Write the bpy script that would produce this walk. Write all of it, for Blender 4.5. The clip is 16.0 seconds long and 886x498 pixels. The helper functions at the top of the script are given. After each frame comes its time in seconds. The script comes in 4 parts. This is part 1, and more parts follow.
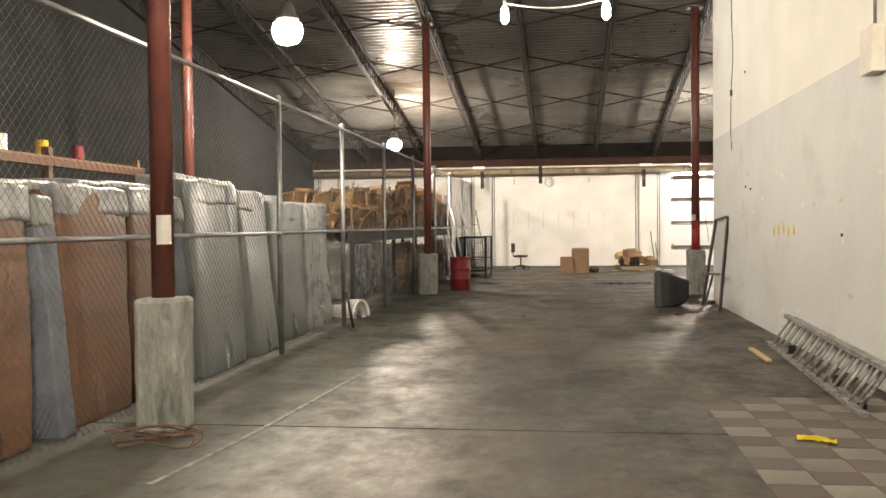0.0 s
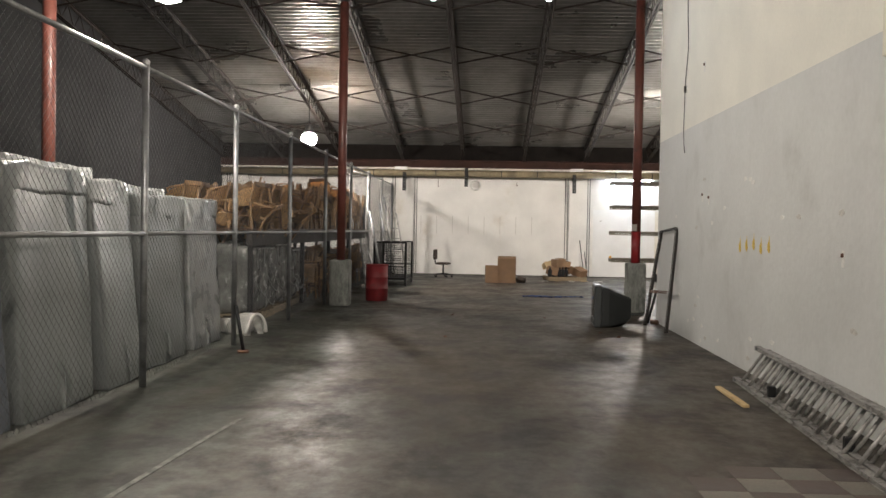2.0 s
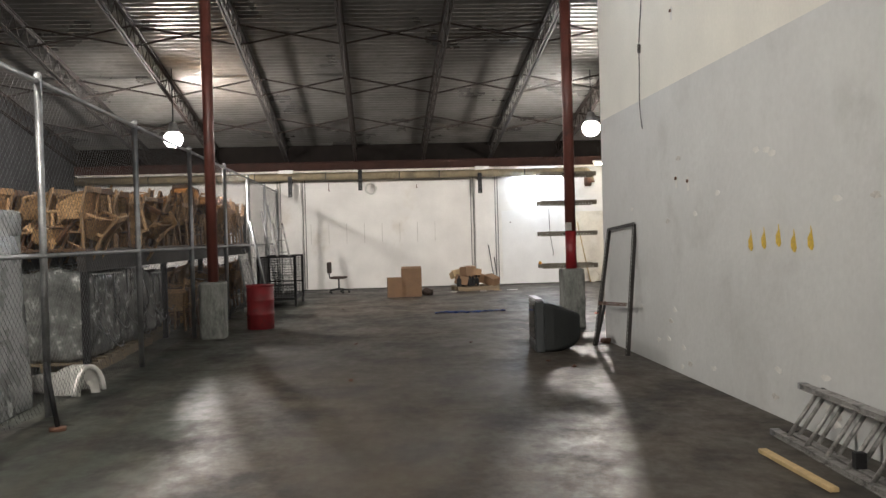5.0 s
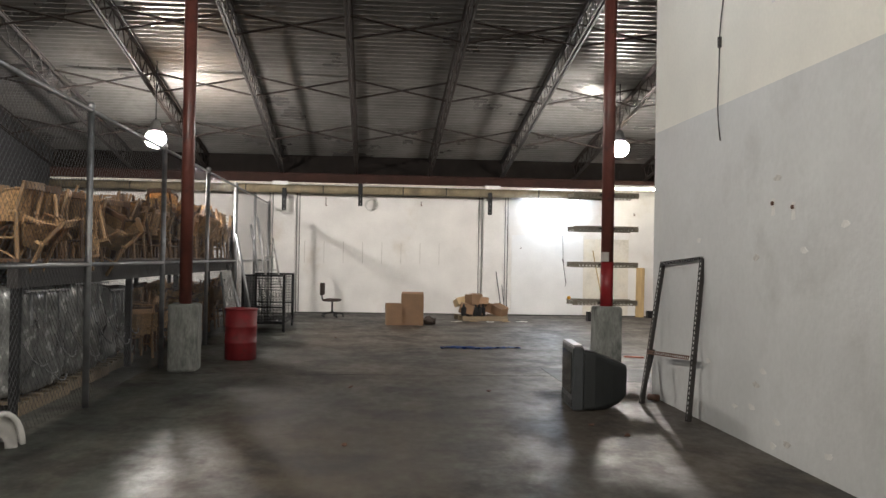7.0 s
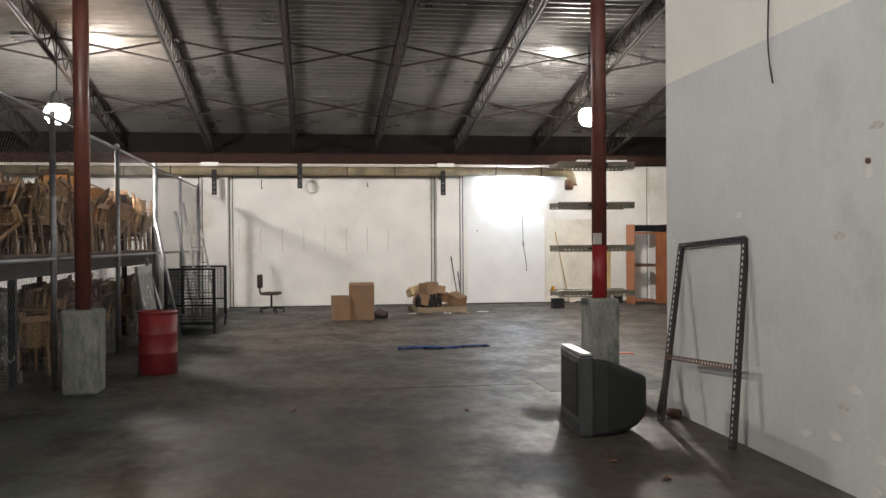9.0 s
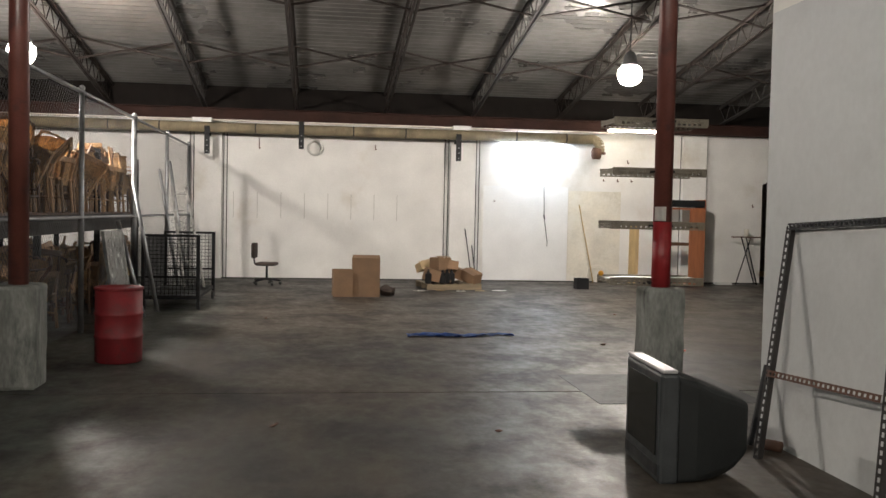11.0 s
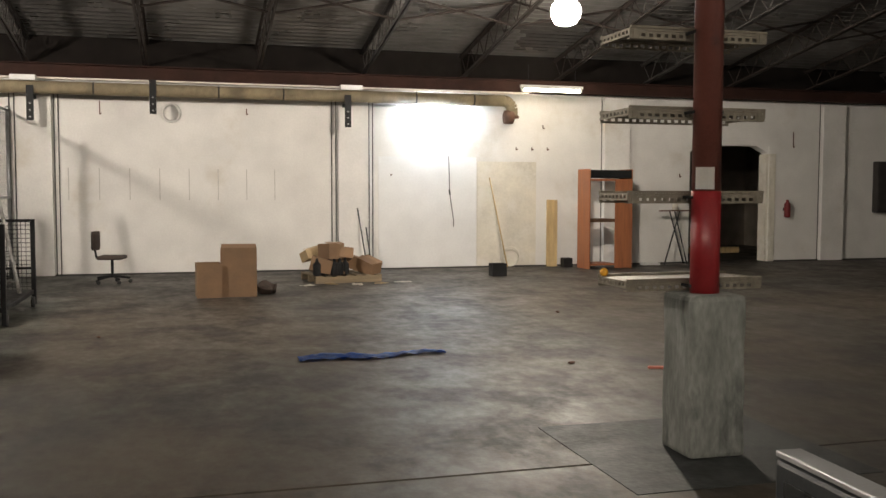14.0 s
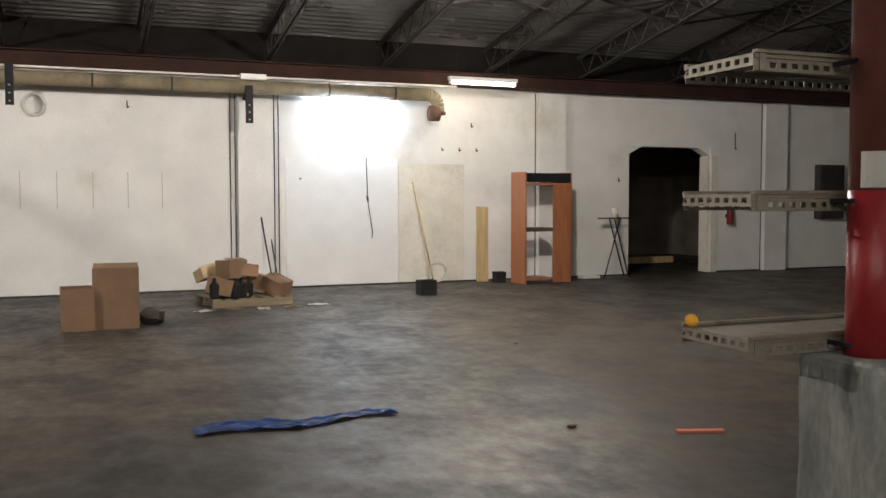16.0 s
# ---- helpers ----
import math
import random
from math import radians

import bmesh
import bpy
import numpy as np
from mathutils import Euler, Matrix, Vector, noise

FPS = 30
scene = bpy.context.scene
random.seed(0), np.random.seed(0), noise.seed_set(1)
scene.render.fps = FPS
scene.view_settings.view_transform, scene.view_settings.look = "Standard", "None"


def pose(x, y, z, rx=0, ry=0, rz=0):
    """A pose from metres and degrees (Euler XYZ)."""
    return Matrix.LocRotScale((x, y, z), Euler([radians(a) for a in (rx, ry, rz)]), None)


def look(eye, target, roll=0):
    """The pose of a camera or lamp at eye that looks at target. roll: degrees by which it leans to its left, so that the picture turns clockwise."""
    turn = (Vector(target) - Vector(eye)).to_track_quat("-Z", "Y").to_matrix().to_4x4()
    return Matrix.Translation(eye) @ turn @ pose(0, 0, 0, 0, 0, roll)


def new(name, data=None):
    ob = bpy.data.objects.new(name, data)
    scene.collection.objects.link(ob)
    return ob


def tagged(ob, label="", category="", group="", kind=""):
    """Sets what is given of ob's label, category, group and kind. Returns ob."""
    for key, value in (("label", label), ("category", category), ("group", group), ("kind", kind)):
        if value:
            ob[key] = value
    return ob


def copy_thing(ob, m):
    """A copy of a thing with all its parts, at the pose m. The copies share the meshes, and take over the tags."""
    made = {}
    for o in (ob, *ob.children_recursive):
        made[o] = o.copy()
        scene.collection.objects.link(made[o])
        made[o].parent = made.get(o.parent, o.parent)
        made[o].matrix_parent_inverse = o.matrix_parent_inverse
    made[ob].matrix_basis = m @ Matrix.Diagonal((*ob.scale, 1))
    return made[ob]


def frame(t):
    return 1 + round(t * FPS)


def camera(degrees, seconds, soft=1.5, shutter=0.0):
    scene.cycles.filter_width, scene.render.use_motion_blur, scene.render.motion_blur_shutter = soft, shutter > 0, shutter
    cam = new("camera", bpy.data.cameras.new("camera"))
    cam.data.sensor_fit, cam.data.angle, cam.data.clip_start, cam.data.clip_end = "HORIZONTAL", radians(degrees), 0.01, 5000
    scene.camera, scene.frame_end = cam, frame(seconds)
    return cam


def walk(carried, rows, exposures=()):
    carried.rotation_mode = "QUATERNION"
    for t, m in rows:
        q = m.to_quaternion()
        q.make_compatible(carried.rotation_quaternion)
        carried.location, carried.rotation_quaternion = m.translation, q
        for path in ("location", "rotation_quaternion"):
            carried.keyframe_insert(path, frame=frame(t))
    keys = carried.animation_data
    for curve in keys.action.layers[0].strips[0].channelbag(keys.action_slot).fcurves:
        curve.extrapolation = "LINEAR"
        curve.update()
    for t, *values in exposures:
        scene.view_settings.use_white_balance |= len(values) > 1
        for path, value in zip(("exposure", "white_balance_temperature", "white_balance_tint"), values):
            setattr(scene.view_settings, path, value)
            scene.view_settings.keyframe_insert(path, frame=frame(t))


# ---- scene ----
cam = camera(51.5, 16.0)
PATH = [
    (0, (0.096, -1.181, 1.519), (-0.168, 0.801, 1.468), -0.6),
    (0.5, (0.092, -0.602, 1.547), (-0.164, 1.38, 1.467), 0.1),
    (1, (0.027, -0.153, 1.517), (-0.124, 1.841, 1.466), -0.4),
    (1.5, (-0.045, 0.434, 1.517), (-0.113, 2.431, 1.441), -1.6),
    (2, (-0.05, 0.912, 1.54), (-0.144, 2.909, 1.497), 1.0),
    (2.5, (-0.081, 1.446, 1.551), (-0.013, 3.444, 1.51), -0.8),
    (3, (-0.087, 1.995, 1.498), (-0.013, 3.993, 1.465), -0.2),
    (5.3, (-0.317, 4.419, 1.535), (-0.168, 6.414, 1.512), -1.5),
    (5.5, (-0.333, 4.622, 1.548), (-0.212, 6.618, 1.578), -0.2),
    (6, (-0.341, 5.224, 1.529), (-0.203, 7.219, 1.552), 1.5),
    (6.5, (-0.399, 5.753, 1.553), (-0.152, 7.738, 1.556), -1.0),
    (7, (-0.414, 6.322, 1.571), (-0.26, 8.316, 1.592), 1.0),
    (7.5, (-0.465, 6.869, 1.567), (-0.225, 8.855, 1.595), 0.1),
    (8, (-0.473, 7.441, 1.541), (-0.262, 9.43, 1.558), 0.2),
    (8.5, (-0.43, 8.03, 1.586), (-0.218, 10.018, 1.554), 0.2),
    (8.7, (-0.438, 8.254, 1.6), (-0.166, 10.236, 1.586), -0.7),
    (11, (-0.332, 10.628, 1.599), (-0.064, 12.608, 1.521), 1.2),
    (11.5, (-0.332, 11.193, 1.599), (0.03, 13.155, 1.466), -0.1),
    (12, (-0.273, 11.8, 1.567), (-0.025, 13.782, 1.463), 0.6),
    (12.5, (-0.24, 12.333, 1.521), (0.084, 14.3, 1.359), -0.3),
    (13, (-0.163, 12.925, 1.522), (0.187, 14.892, 1.427), -0.1),
    (13.5, (-0.104, 13.469, 1.528), (0.263, 15.433, 1.45), 0.9),
    (14, (-0.125, 13.977, 1.546), (0.404, 15.902, 1.424), 0.1),
    (14.5, (-0.1, 14.562, 1.542), (0.367, 16.503, 1.422), 0.9),
    (15, (-0.109, 15.116, 1.527), (0.476, 17.025, 1.411), -0.4),
    (15.5, (-0.016, 15.73, 1.506), (0.579, 17.637, 1.403), -0.2),
    (16, (0.125, 16.306, 1.527), (0.867, 18.161, 1.421), -0.1),
]
EXPOSURES = [(0.0, 0.75, 7000, 10), (0.5, 0.4, 6350, 10), (1.0, 0.2, 6200, 10), (2.0, 0.1, 6300, 10), (5.5, 0.1, 6050, 10), (8.7, 0.1, 6050, 10), (11.0, 0.06, 6200, 10), (13.0, 0.04, 6600, 10), (14.5, 0.06, 6500, 10), (16.0, 0.06, 6150, 10)]
walk(cam, [(t, look(eye, target, roll)) for t, eye, target, roll in PATH], EXPOSURES)

# ---- world: a closed hall at night, only a trace of ambient light ----
world = bpy.data.worlds.new("world")
world.use_nodes = True
world.node_tree.nodes["Background"].inputs[0].default_value = (0.05, 0.06, 0.08, 1)
world.node_tree.nodes["Background"].inputs[1].default_value = 0.2
scene.world = world
HID_POWER, TUBE_POWER, BULB_POWER = 620.0, 200.0, 85.0

# ---- plan ----
FENCE_X, WALL_X, WALL_END = -3.3, 2.92, 17.0
FAR_Y, LEFT_X, RIGHT_X, BACK_Y = 32.3, -9.2, 23.0, -7.0
EAVE, SLOPE, RIDGE_Y = 3.88, 0.162, 4.0


def under_joist(y):
    """Height of the joists' lower chord at y."""
    return EAVE + (FAR_Y - max(y, RIDGE_Y)) * SLOPE - max(0, RIDGE_Y - y) * SLOPE


# ---- materials ----
def material(name, base, rough=0.6, metal=0.0, spread=0.25, scale=6.0, fine=60.0, bump=0.15, second=None, patch=None, stretch=(1, 1, 1), spec=0.5, vary=0.0, gloss=0.12):
    """Two scales of noise on a base colour, with bump. second: a colour that comes through in patches (patch: scale, from, to)."""
    m = bpy.data.materials.new(name)
    m.use_nodes = True
    nt = m.node_tree
    n, l = nt.nodes, nt.links
    b = n["Principled BSDF"]
    co = n.new("ShaderNodeTexCoord")
    mp = n.new("ShaderNodeMapping")
    mp.inputs["Scale"].default_value = stretch
    l.new(co.outputs["Object"], mp.inputs["Vector"])
    big, small = n.new("ShaderNodeTexNoise"), n.new("ShaderNodeTexNoise")
    big.inputs["Scale"].default_value, big.inputs["Detail"].default_value = scale, 6
    small.inputs["Scale"].default_value, small.inputs["Detail"].default_value = fine, 4
    for t in (big, small):
        l.new(mp.outputs[0], t.inputs["Vector"])
    r = n.new("ShaderNodeMapRange")
    r.inputs["From Min"].default_value, r.inputs["From Max"].default_value = 0.3, 0.7
    r.inputs["To Min"].default_value, r.inputs["To Max"].default_value = 1 - spread, 1 + spread
    l.new(big.outputs["Fac"], r.inputs["Value"])
    r2 = n.new("ShaderNodeMapRange")
    r2.inputs["From Min"].default_value, r2.inputs["From Max"].default_value = 0.3, 0.7
    r2.inputs["To Min"].default_value, r2.inputs["To Max"].default_value = 1 - spread * 0.4, 1 + spread * 0.4
    l.new(small.outputs["Fac"], r2.inputs["Value"])
    mul = n.new("ShaderNodeMath")
    mul.operation = "MULTIPLY"
    l.new(r.outputs[0], mul.inputs[0])
    l.new(r2.outputs[0], mul.inputs[1])
    fac = mul.outputs[0]
    if vary:
        info = n.new("ShaderNodeObjectInfo")
        rv = n.new("ShaderNodeMapRange")
        rv.inputs["To Min"].default_value, rv.inputs["To Max"].default_value = 1 - vary, 1 + vary
        l.new(info.outputs["Random"], rv.inputs["Value"])
        mv = n.new("ShaderNodeMath")
        mv.operation = "MULTIPLY"
        l.new(fac, mv.inputs[0])
        l.new(rv.outputs[0], mv.inputs[1])
        fac = mv.outputs[0]
    sc = n.new("ShaderNodeVectorMath")
    sc.operation = "SCALE"
    sc.inputs[0].default_value = base
    l.new(fac, sc.inputs["Scale"])
    colour = sc.outputs[0]
    if second:
        pn = n.new("ShaderNodeTexNoise")
        pn.inputs["Scale"].default_value, pn.inputs["Detail"].default_value = patch[0], 7
        pn.inputs["Roughness"].default_value = 0.65
        l.new(mp.outputs[0], pn.inputs["Vector"])
        pr = n.new("ShaderNodeMapRange")
        pr.interpolation_type = "SMOOTHSTEP"
        pr.inputs["From Min"].default_value, pr.inputs["From Max"].default_value = patch[1], patch[2]
        l.new(pn.outputs["Fac"], pr.inputs["Value"])
        mx = n.new("ShaderNodeMix")
        mx.data_type = "RGBA"
        l.new(pr.outputs[0], mx.inputs["Factor"])
        l.new(colour, mx.inputs[6])
        mx.inputs[7].default_value = (*second, 1)
        colour = mx.outputs[2]
    l.new(colour, b.inputs["Base Color"])
    rr = n.new("ShaderNodeMapRange")
    rr.inputs["From Min"].default_value, rr.inputs["From Max"].default_value = 0.3, 0.7
    rr.inputs["To Min"].default_value, rr.inputs["To Max"].default_value = max(0.03, rough - gloss), min(1, rough + gloss)
    l.new(big.outputs["Fac"], rr.inputs["Value"])
    l.new(rr.outputs[0], b.inputs["Roughness"])
    b.inputs["Metallic"].default_value = metal
    b.inputs["Specular IOR Level"].default_value = spec
    if bump:
        bp = n.new("ShaderNodeBump")
        bp.inputs["Strength"].default_value, bp.inputs["Distance"].default_value = bump, 0.01
        l.new(small.outputs["Fac"], bp.inputs["Height"])
        l.new(bp.outputs[0], b.inputs["Normal"])
    return m


def lit(name, colour, power):
    m = bpy.data.materials.new(name)
    m.use_nodes = True
    b = m.node_tree.nodes["Principled BSDF"]
    b.inputs["Base Color"].default_value = (0.8, 0.8, 0.8, 1)
    b.inputs["Emission Color"].default_value = (*colour, 1)
    b.inputs["Emission Strength"].default_value = power
    return m




def floor_material():
    """Old sealed concrete: brown-grey worn lanes, dark tyre and oil stains, lengthwise scuffs, patchy sheen."""
    m = bpy.data.materials.new("worn concrete")
    m.use_nodes = True
    n, l = m.node_tree.nodes, m.node_tree.links
    b = n["Principled BSDF"]
    co = n.new("ShaderNodeTexCoord")

    def noise_at(scale, detail, stretch, rough=0.6, warp=0.0):
        mp, t = n.new("ShaderNodeMapping"), n.new("ShaderNodeTexNoise")
        mp.inputs["Scale"].default_value = stretch
        l.new(co.outputs["Object"], mp.inputs["Vector"])
        l.new(mp.outputs[0], t.inputs["Vector"])
        t.inputs["Scale"].default_value, t.inputs["Detail"].default_value = scale, detail
        t.inputs["Roughness"].default_value, t.inputs["Distortion"].default_value = rough, warp
        return t.outputs["Fac"]

    def span(v, a, c, lo=0.0, hi=1.0):
        r = n.new("ShaderNodeMapRange")
        r.interpolation_type = "SMOOTHSTEP"
        for k, x in zip(("From Min", "From Max", "To Min", "To Max"), (a, c, lo, hi)):
            r.inputs[k].default_value = x
        l.new(v, r.inputs["Value"])
        return r.outputs[0]

    def mix(fac, one, two, mode="MIX"):
        x = n.new("ShaderNodeMix")
        x.data_type, x.blend_type = "RGBA", mode
        l.new(fac, x.inputs["Factor"])
        for k, c in ((6, one), (7, two)):
            if isinstance(c, tuple):
                x.inputs[k].default_value = (*c, 1)
            else:
                l.new(c, x.inputs[k])
        return x.outputs[2]

    wide = noise_at(0.32, 5, (1, 0.7, 1), 0.55, 0.1)
    blot = noise_at(1.25, 8, (1, 0.8, 1), 0.68, 0.15)
    lanes = noise_at(2.2, 6, (1.5, 0.22, 1), 0.7, 0.1)
    scuff = noise_at(7.0, 6, (1.0, 0.6, 1), 0.72, 0.1)
    grit = noise_at(38.0, 4, (1, 1, 1))
    col = mix(span(wide, 0.38, 0.62), (0.07, 0.054, 0.038), (0.05, 0.047, 0.041))
    # grey-green floor paint left along the storage fence
    sep, off = n.new("ShaderNodeSeparateXYZ"), n.new("ShaderNodeMath")
    l.new(co.outputs["Object"], sep.inputs[0])
    off.operation = "MULTIPLY_ADD"
    l.new(blot, off.inputs[0])
    off.inputs[1].default_value = 1.6
    l.new(sep.outputs["X"], off.inputs[2])
    col = mix(span(off.outputs[0], -0.75, -1.35, 0.0, 0.8), col, (0.068, 0.078, 0.068))
    col = mix(span(lanes, 0.42, 0.68, 0.0, 0.5), col, (0.092, 0.073, 0.053))
    col = mix(span(blot, 0.48, 0.64, 0.0, 0.85), col, (0.022, 0.021, 0.02))
    col = mix(span(blot, 0.43, 0.3, 0.0, 0.45), col, (0.1, 0.083, 0.062))
    col = mix(span(scuff, 0.62, 0.72, 0.0, 0.5), col, (0.13, 0.115, 0.095))
    col = mix(span(scuff, 0.38, 0.28, 0.0, 0.6), col, (0.03, 0.028, 0.026))
    col = mix(span(grit, 0.3, 0.7, 0.0, 0.4), col, (0.05, 0.046, 0.042))
    l.new(col, b.inputs["Base Color"])
    ro = n.new("ShaderNodeMath")
    ro.operation = "ADD"
    l.new(span(blot, 0.35, 0.65, 0.36, 0.54), ro.inputs[0])
    l.new(span(scuff, 0.3, 0.7, 0.0, 0.16), ro.inputs[1])
    l.new(ro.outputs[0], b.inputs["Roughness"])
    b.inputs["Specular IOR Level"].default_value = 0.25
    bp, bq = n.new("ShaderNodeBump"), n.new("ShaderNodeBump")
    bp.inputs["Strength"].default_value, bp.inputs["Distance"].default_value = 0.15, 0.012
    l.new(scuff, bp.inputs["Height"])
    bq.inputs["Strength"].default_value, bq.inputs["Distance"].default_value = 0.2, 0.004
    l.new(grit, bq.inputs["Height"])
    l.new(bp.outputs[0], bq.inputs["Normal"])
    l.new(bq.outputs[0], b.inputs["Normal"])
    return m


CONCRETE = floor_material()
WHITE = material("old white wall paint", (0.78, 0.765, 0.738), 0.75, spread=0.08, scale=1.3, fine=30, bump=0.2, second=(0.6, 0.55, 0.47), patch=(0.8, 0.52, 0.85))
GREYWALL = material("grey wall paint", (0.57, 0.575, 0.565), 0.6, spread=0.08, scale=0.9, fine=18, bump=0.3, second=(0.44, 0.44, 0.425), patch=(1.1, 0.5, 0.85))
PATCHWHITE = material("cool white patch paint", (0.79, 0.79, 0.785), 0.7, spread=0.06, scale=1.5, fine=25, bump=0.2)
WIRE = material("dull fence wire", (0.12, 0.122, 0.125), 0.55, 0.6, spread=0.3)
CREAM = material("cream wall paint", (0.76, 0.74, 0.67), 0.72, spread=0.06, scale=1.3, fine=25, bump=0.2)
PALEPANEL = material("pale patched paint", (0.70, 0.66, 0.57), 0.7, spread=0.12, scale=2.0, fine=20, second=(0.76, 0.73, 0.66), patch=(2.5, 0.45, 0.7))
# Near-black base stands in for the unlit depth behind the storage fence.
DARKWALL = material("block wall darkened for dimness", (0.013, 0.013, 0.015), 0.9, spread=0.15, scale=1.5)
DECK = material("galvanised roof deck", (0.27, 0.262, 0.25), 0.34, 0.66, spread=0.3, scale=0.6, fine=5, bump=0.12, second=(0.14, 0.135, 0.13), patch=(0.35, 0.3, 0.8))
JOIST = material("dark red oxide joist paint", (0.03, 0.023, 0.02), 0.7, spread=0.3, scale=5, spec=0.25)
JOISTGREY = material("grey joist paint", (0.042, 0.038, 0.036), 0.65, spread=0.3, scale=5, spec=0.3)
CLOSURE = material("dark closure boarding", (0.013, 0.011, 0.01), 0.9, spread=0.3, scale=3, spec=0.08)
BEAM = material("red oxide beam paint", (0.04, 0.02, 0.016), 0.8, spread=0.3, scale=3, spec=0.15)
REDPOLE = material("red-brown pole paint", (0.135, 0.045, 0.034), 0.42, spread=0.2, scale=4, second=(0.085, 0.035, 0.03), patch=(5, 0.52, 0.7))
BRIGHTRED = material("bright red pole paint", (0.25, 0.017, 0.02), 0.4, spread=0.15, scale=6)
PLINTH = material("stained concrete plinth", (0.23, 0.235, 0.215), 0.85, spread=0.4, scale=5, fine=40, bump=0.5, second=(0.085, 0.09, 0.083), patch=(4, 0.45, 0.68), stretch=(1, 1, 0.35))
GALV = material("galvanised steel", (0.29, 0.295, 0.3), 0.45, 0.8, spread=0.25, scale=9)
ALU = material("worn aluminium", (0.36, 0.35, 0.335), 0.52, 0.6, spread=0.3, scale=9, second=(0.1, 0.095, 0.09), patch=(7, 0.45, 0.68))
BLACKSTEEL = material("black steel", (0.014, 0.014, 0.015), 0.6, spread=0.3, spec=0.25)
SHELFSTEEL = material("beige slotted steel", (0.235, 0.21, 0.165), 0.5, 0.35, spread=0.25, scale=8, second=(0.12, 0.095, 0.07), patch=(9, 0.5, 0.75))
PIPE = material("aged pipe lagging", (0.25, 0.205, 0.13), 0.75, spread=0.3, scale=3, second=(0.13, 0.1, 0.065), patch=(2, 0.45, 0.75))
PLASTIC = material("grey shrink wrap", (0.165, 0.178, 0.176), 0.36, spread=0.22, scale=1.8, fine=10, bump=0.25, second=(0.105, 0.114, 0.115), patch=(1.3, 0.42, 0.75), stretch=(1, 1, 0.35))
PLASTICPALE = material("pale wrinkled wrap", (0.225, 0.233, 0.233), 0.3, spread=0.25, scale=4, fine=14, bump=0.35)
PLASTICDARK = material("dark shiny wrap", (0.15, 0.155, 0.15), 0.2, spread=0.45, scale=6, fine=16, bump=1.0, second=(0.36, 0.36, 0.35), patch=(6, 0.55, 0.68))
WRAPWOOD = material("brown board under wrap", (0.14, 0.066, 0.031), 0.4, spread=0.25, scale=3, fine=20, bump=0.4, stretch=(1, 1, 3))
BLUEGREY = material("blue-grey packing blanket", (0.11, 0.125, 0.15), 0.7, spread=0.3, scale=5, bump=0.5)
CHAIRWOOD = material("tan chair wood", (0.38, 0.235, 0.12), 0.55, spread=0.25, scale=7, stretch=(1, 1, 0.3), vary=0.35)
CHAIRDARK = material("dark chair wood", (0.12, 0.065, 0.035), 0.5, spread=0.25, scale=7, vary=0.25)
RUSH = material("woven rush", (0.42, 0.27, 0.135), 0.8, spread=0.35, scale=30, bump=0.6, vary=0.3)
CARD = material("brown cardboard", (0.205, 0.125, 0.072), 0.85, spread=0.14, scale=4, fine=50, vary=0.12)
CARDPALE = material("pale cardboard", (0.47, 0.35, 0.2), 0.85, spread=0.15, scale=4, fine=50, vary=0.15)
PALLETWOOD = material("raw pallet wood", (0.2, 0.155, 0.1), 0.8, spread=0.3, scale=5, stretch=(0.3, 3, 3), vary=0.25)
PLANK = material("yellowish plank", (0.52, 0.38, 0.19), 0.7, spread=0.2, scale=4, stretch=(3, 3, 0.3))
CABINET = material("orange-brown veneer", (0.33, 0.125, 0.056), 0.5, spread=0.2, scale=4, stretch=(4, 4, 0.4))
DRUMRED = material("scuffed red drum paint", (0.17, 0.012, 0.015), 0.62, spread=0.25, scale=5, second=(0.11, 0.022, 0.022), patch=(6, 0.52, 0.72))
TVBLACK = material("black television casing", (0.01, 0.012, 0.012), 0.5, spread=0.25, scale=10)
TVGREY = material("grey television bezel", (0.034, 0.038, 0.04), 0.45, spread=0.15, scale=10)
TVSILVER = material("silver television trim", (0.42, 0.42, 0.42), 0.4, 0.3, spread=0.1)
SCREEN = material("dead picture tube", (0.012, 0.015, 0.014), 0.12, spread=0.1, bump=0)
FABRIC = material("worn dark upholstery", (0.055, 0.04, 0.033), 0.9, spread=0.25, scale=20)
PORCELAIN = material("white porcelain", (0.75, 0.74, 0.71), 0.2, spread=0.05, bump=0)
TARP = material("crumpled blue tarpaulin", (0.03, 0.09, 0.32), 0.45, spread=0.3, scale=9, bump=0.8)
YELLOW = material("yellow cloth", (0.78, 0.66, 0.04), 0.8, spread=0.15, scale=20)
OCHRE = material("yellow ochre stain", (0.62, 0.42, 0.04), 0.7, spread=0.2, scale=30)
PINK = material("salmon plastic strip", (0.75, 0.22, 0.15), 0.5, spread=0.1)
ORANGE = material("orange plastic ball", (0.85, 0.42, 0.03), 0.5, spread=0.1)
PAPER = material("white paper label", (0.8, 0.78, 0.72), 0.8, spread=0.05)
CABLE = material("black cable", (0.03, 0.03, 0.03), 0.6)
RUST = material("rusty wire", (0.11, 0.055, 0.035), 0.8)
TILEPALE = material("pale floor tile", (0.135, 0.122, 0.102), 0.5, spread=0.45, scale=3, vary=0.2)
TILEDARK = material("dark brown floor tile", (0.072, 0.05, 0.043), 0.5, spread=0.45, scale=3, vary=0.2)
WHITETIN = material("white enamelled tin", (0.72, 0.72, 0.7), 0.4, spread=0.05)
SCUFF = material("bare plaster scuff", (0.68, 0.67, 0.64), 0.9, spread=0.1)
MARK = material("grey pencil rub", (0.52, 0.5, 0.47), 0.9, spread=0.2, scale=20)
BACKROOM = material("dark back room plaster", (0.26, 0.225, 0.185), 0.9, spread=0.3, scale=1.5)
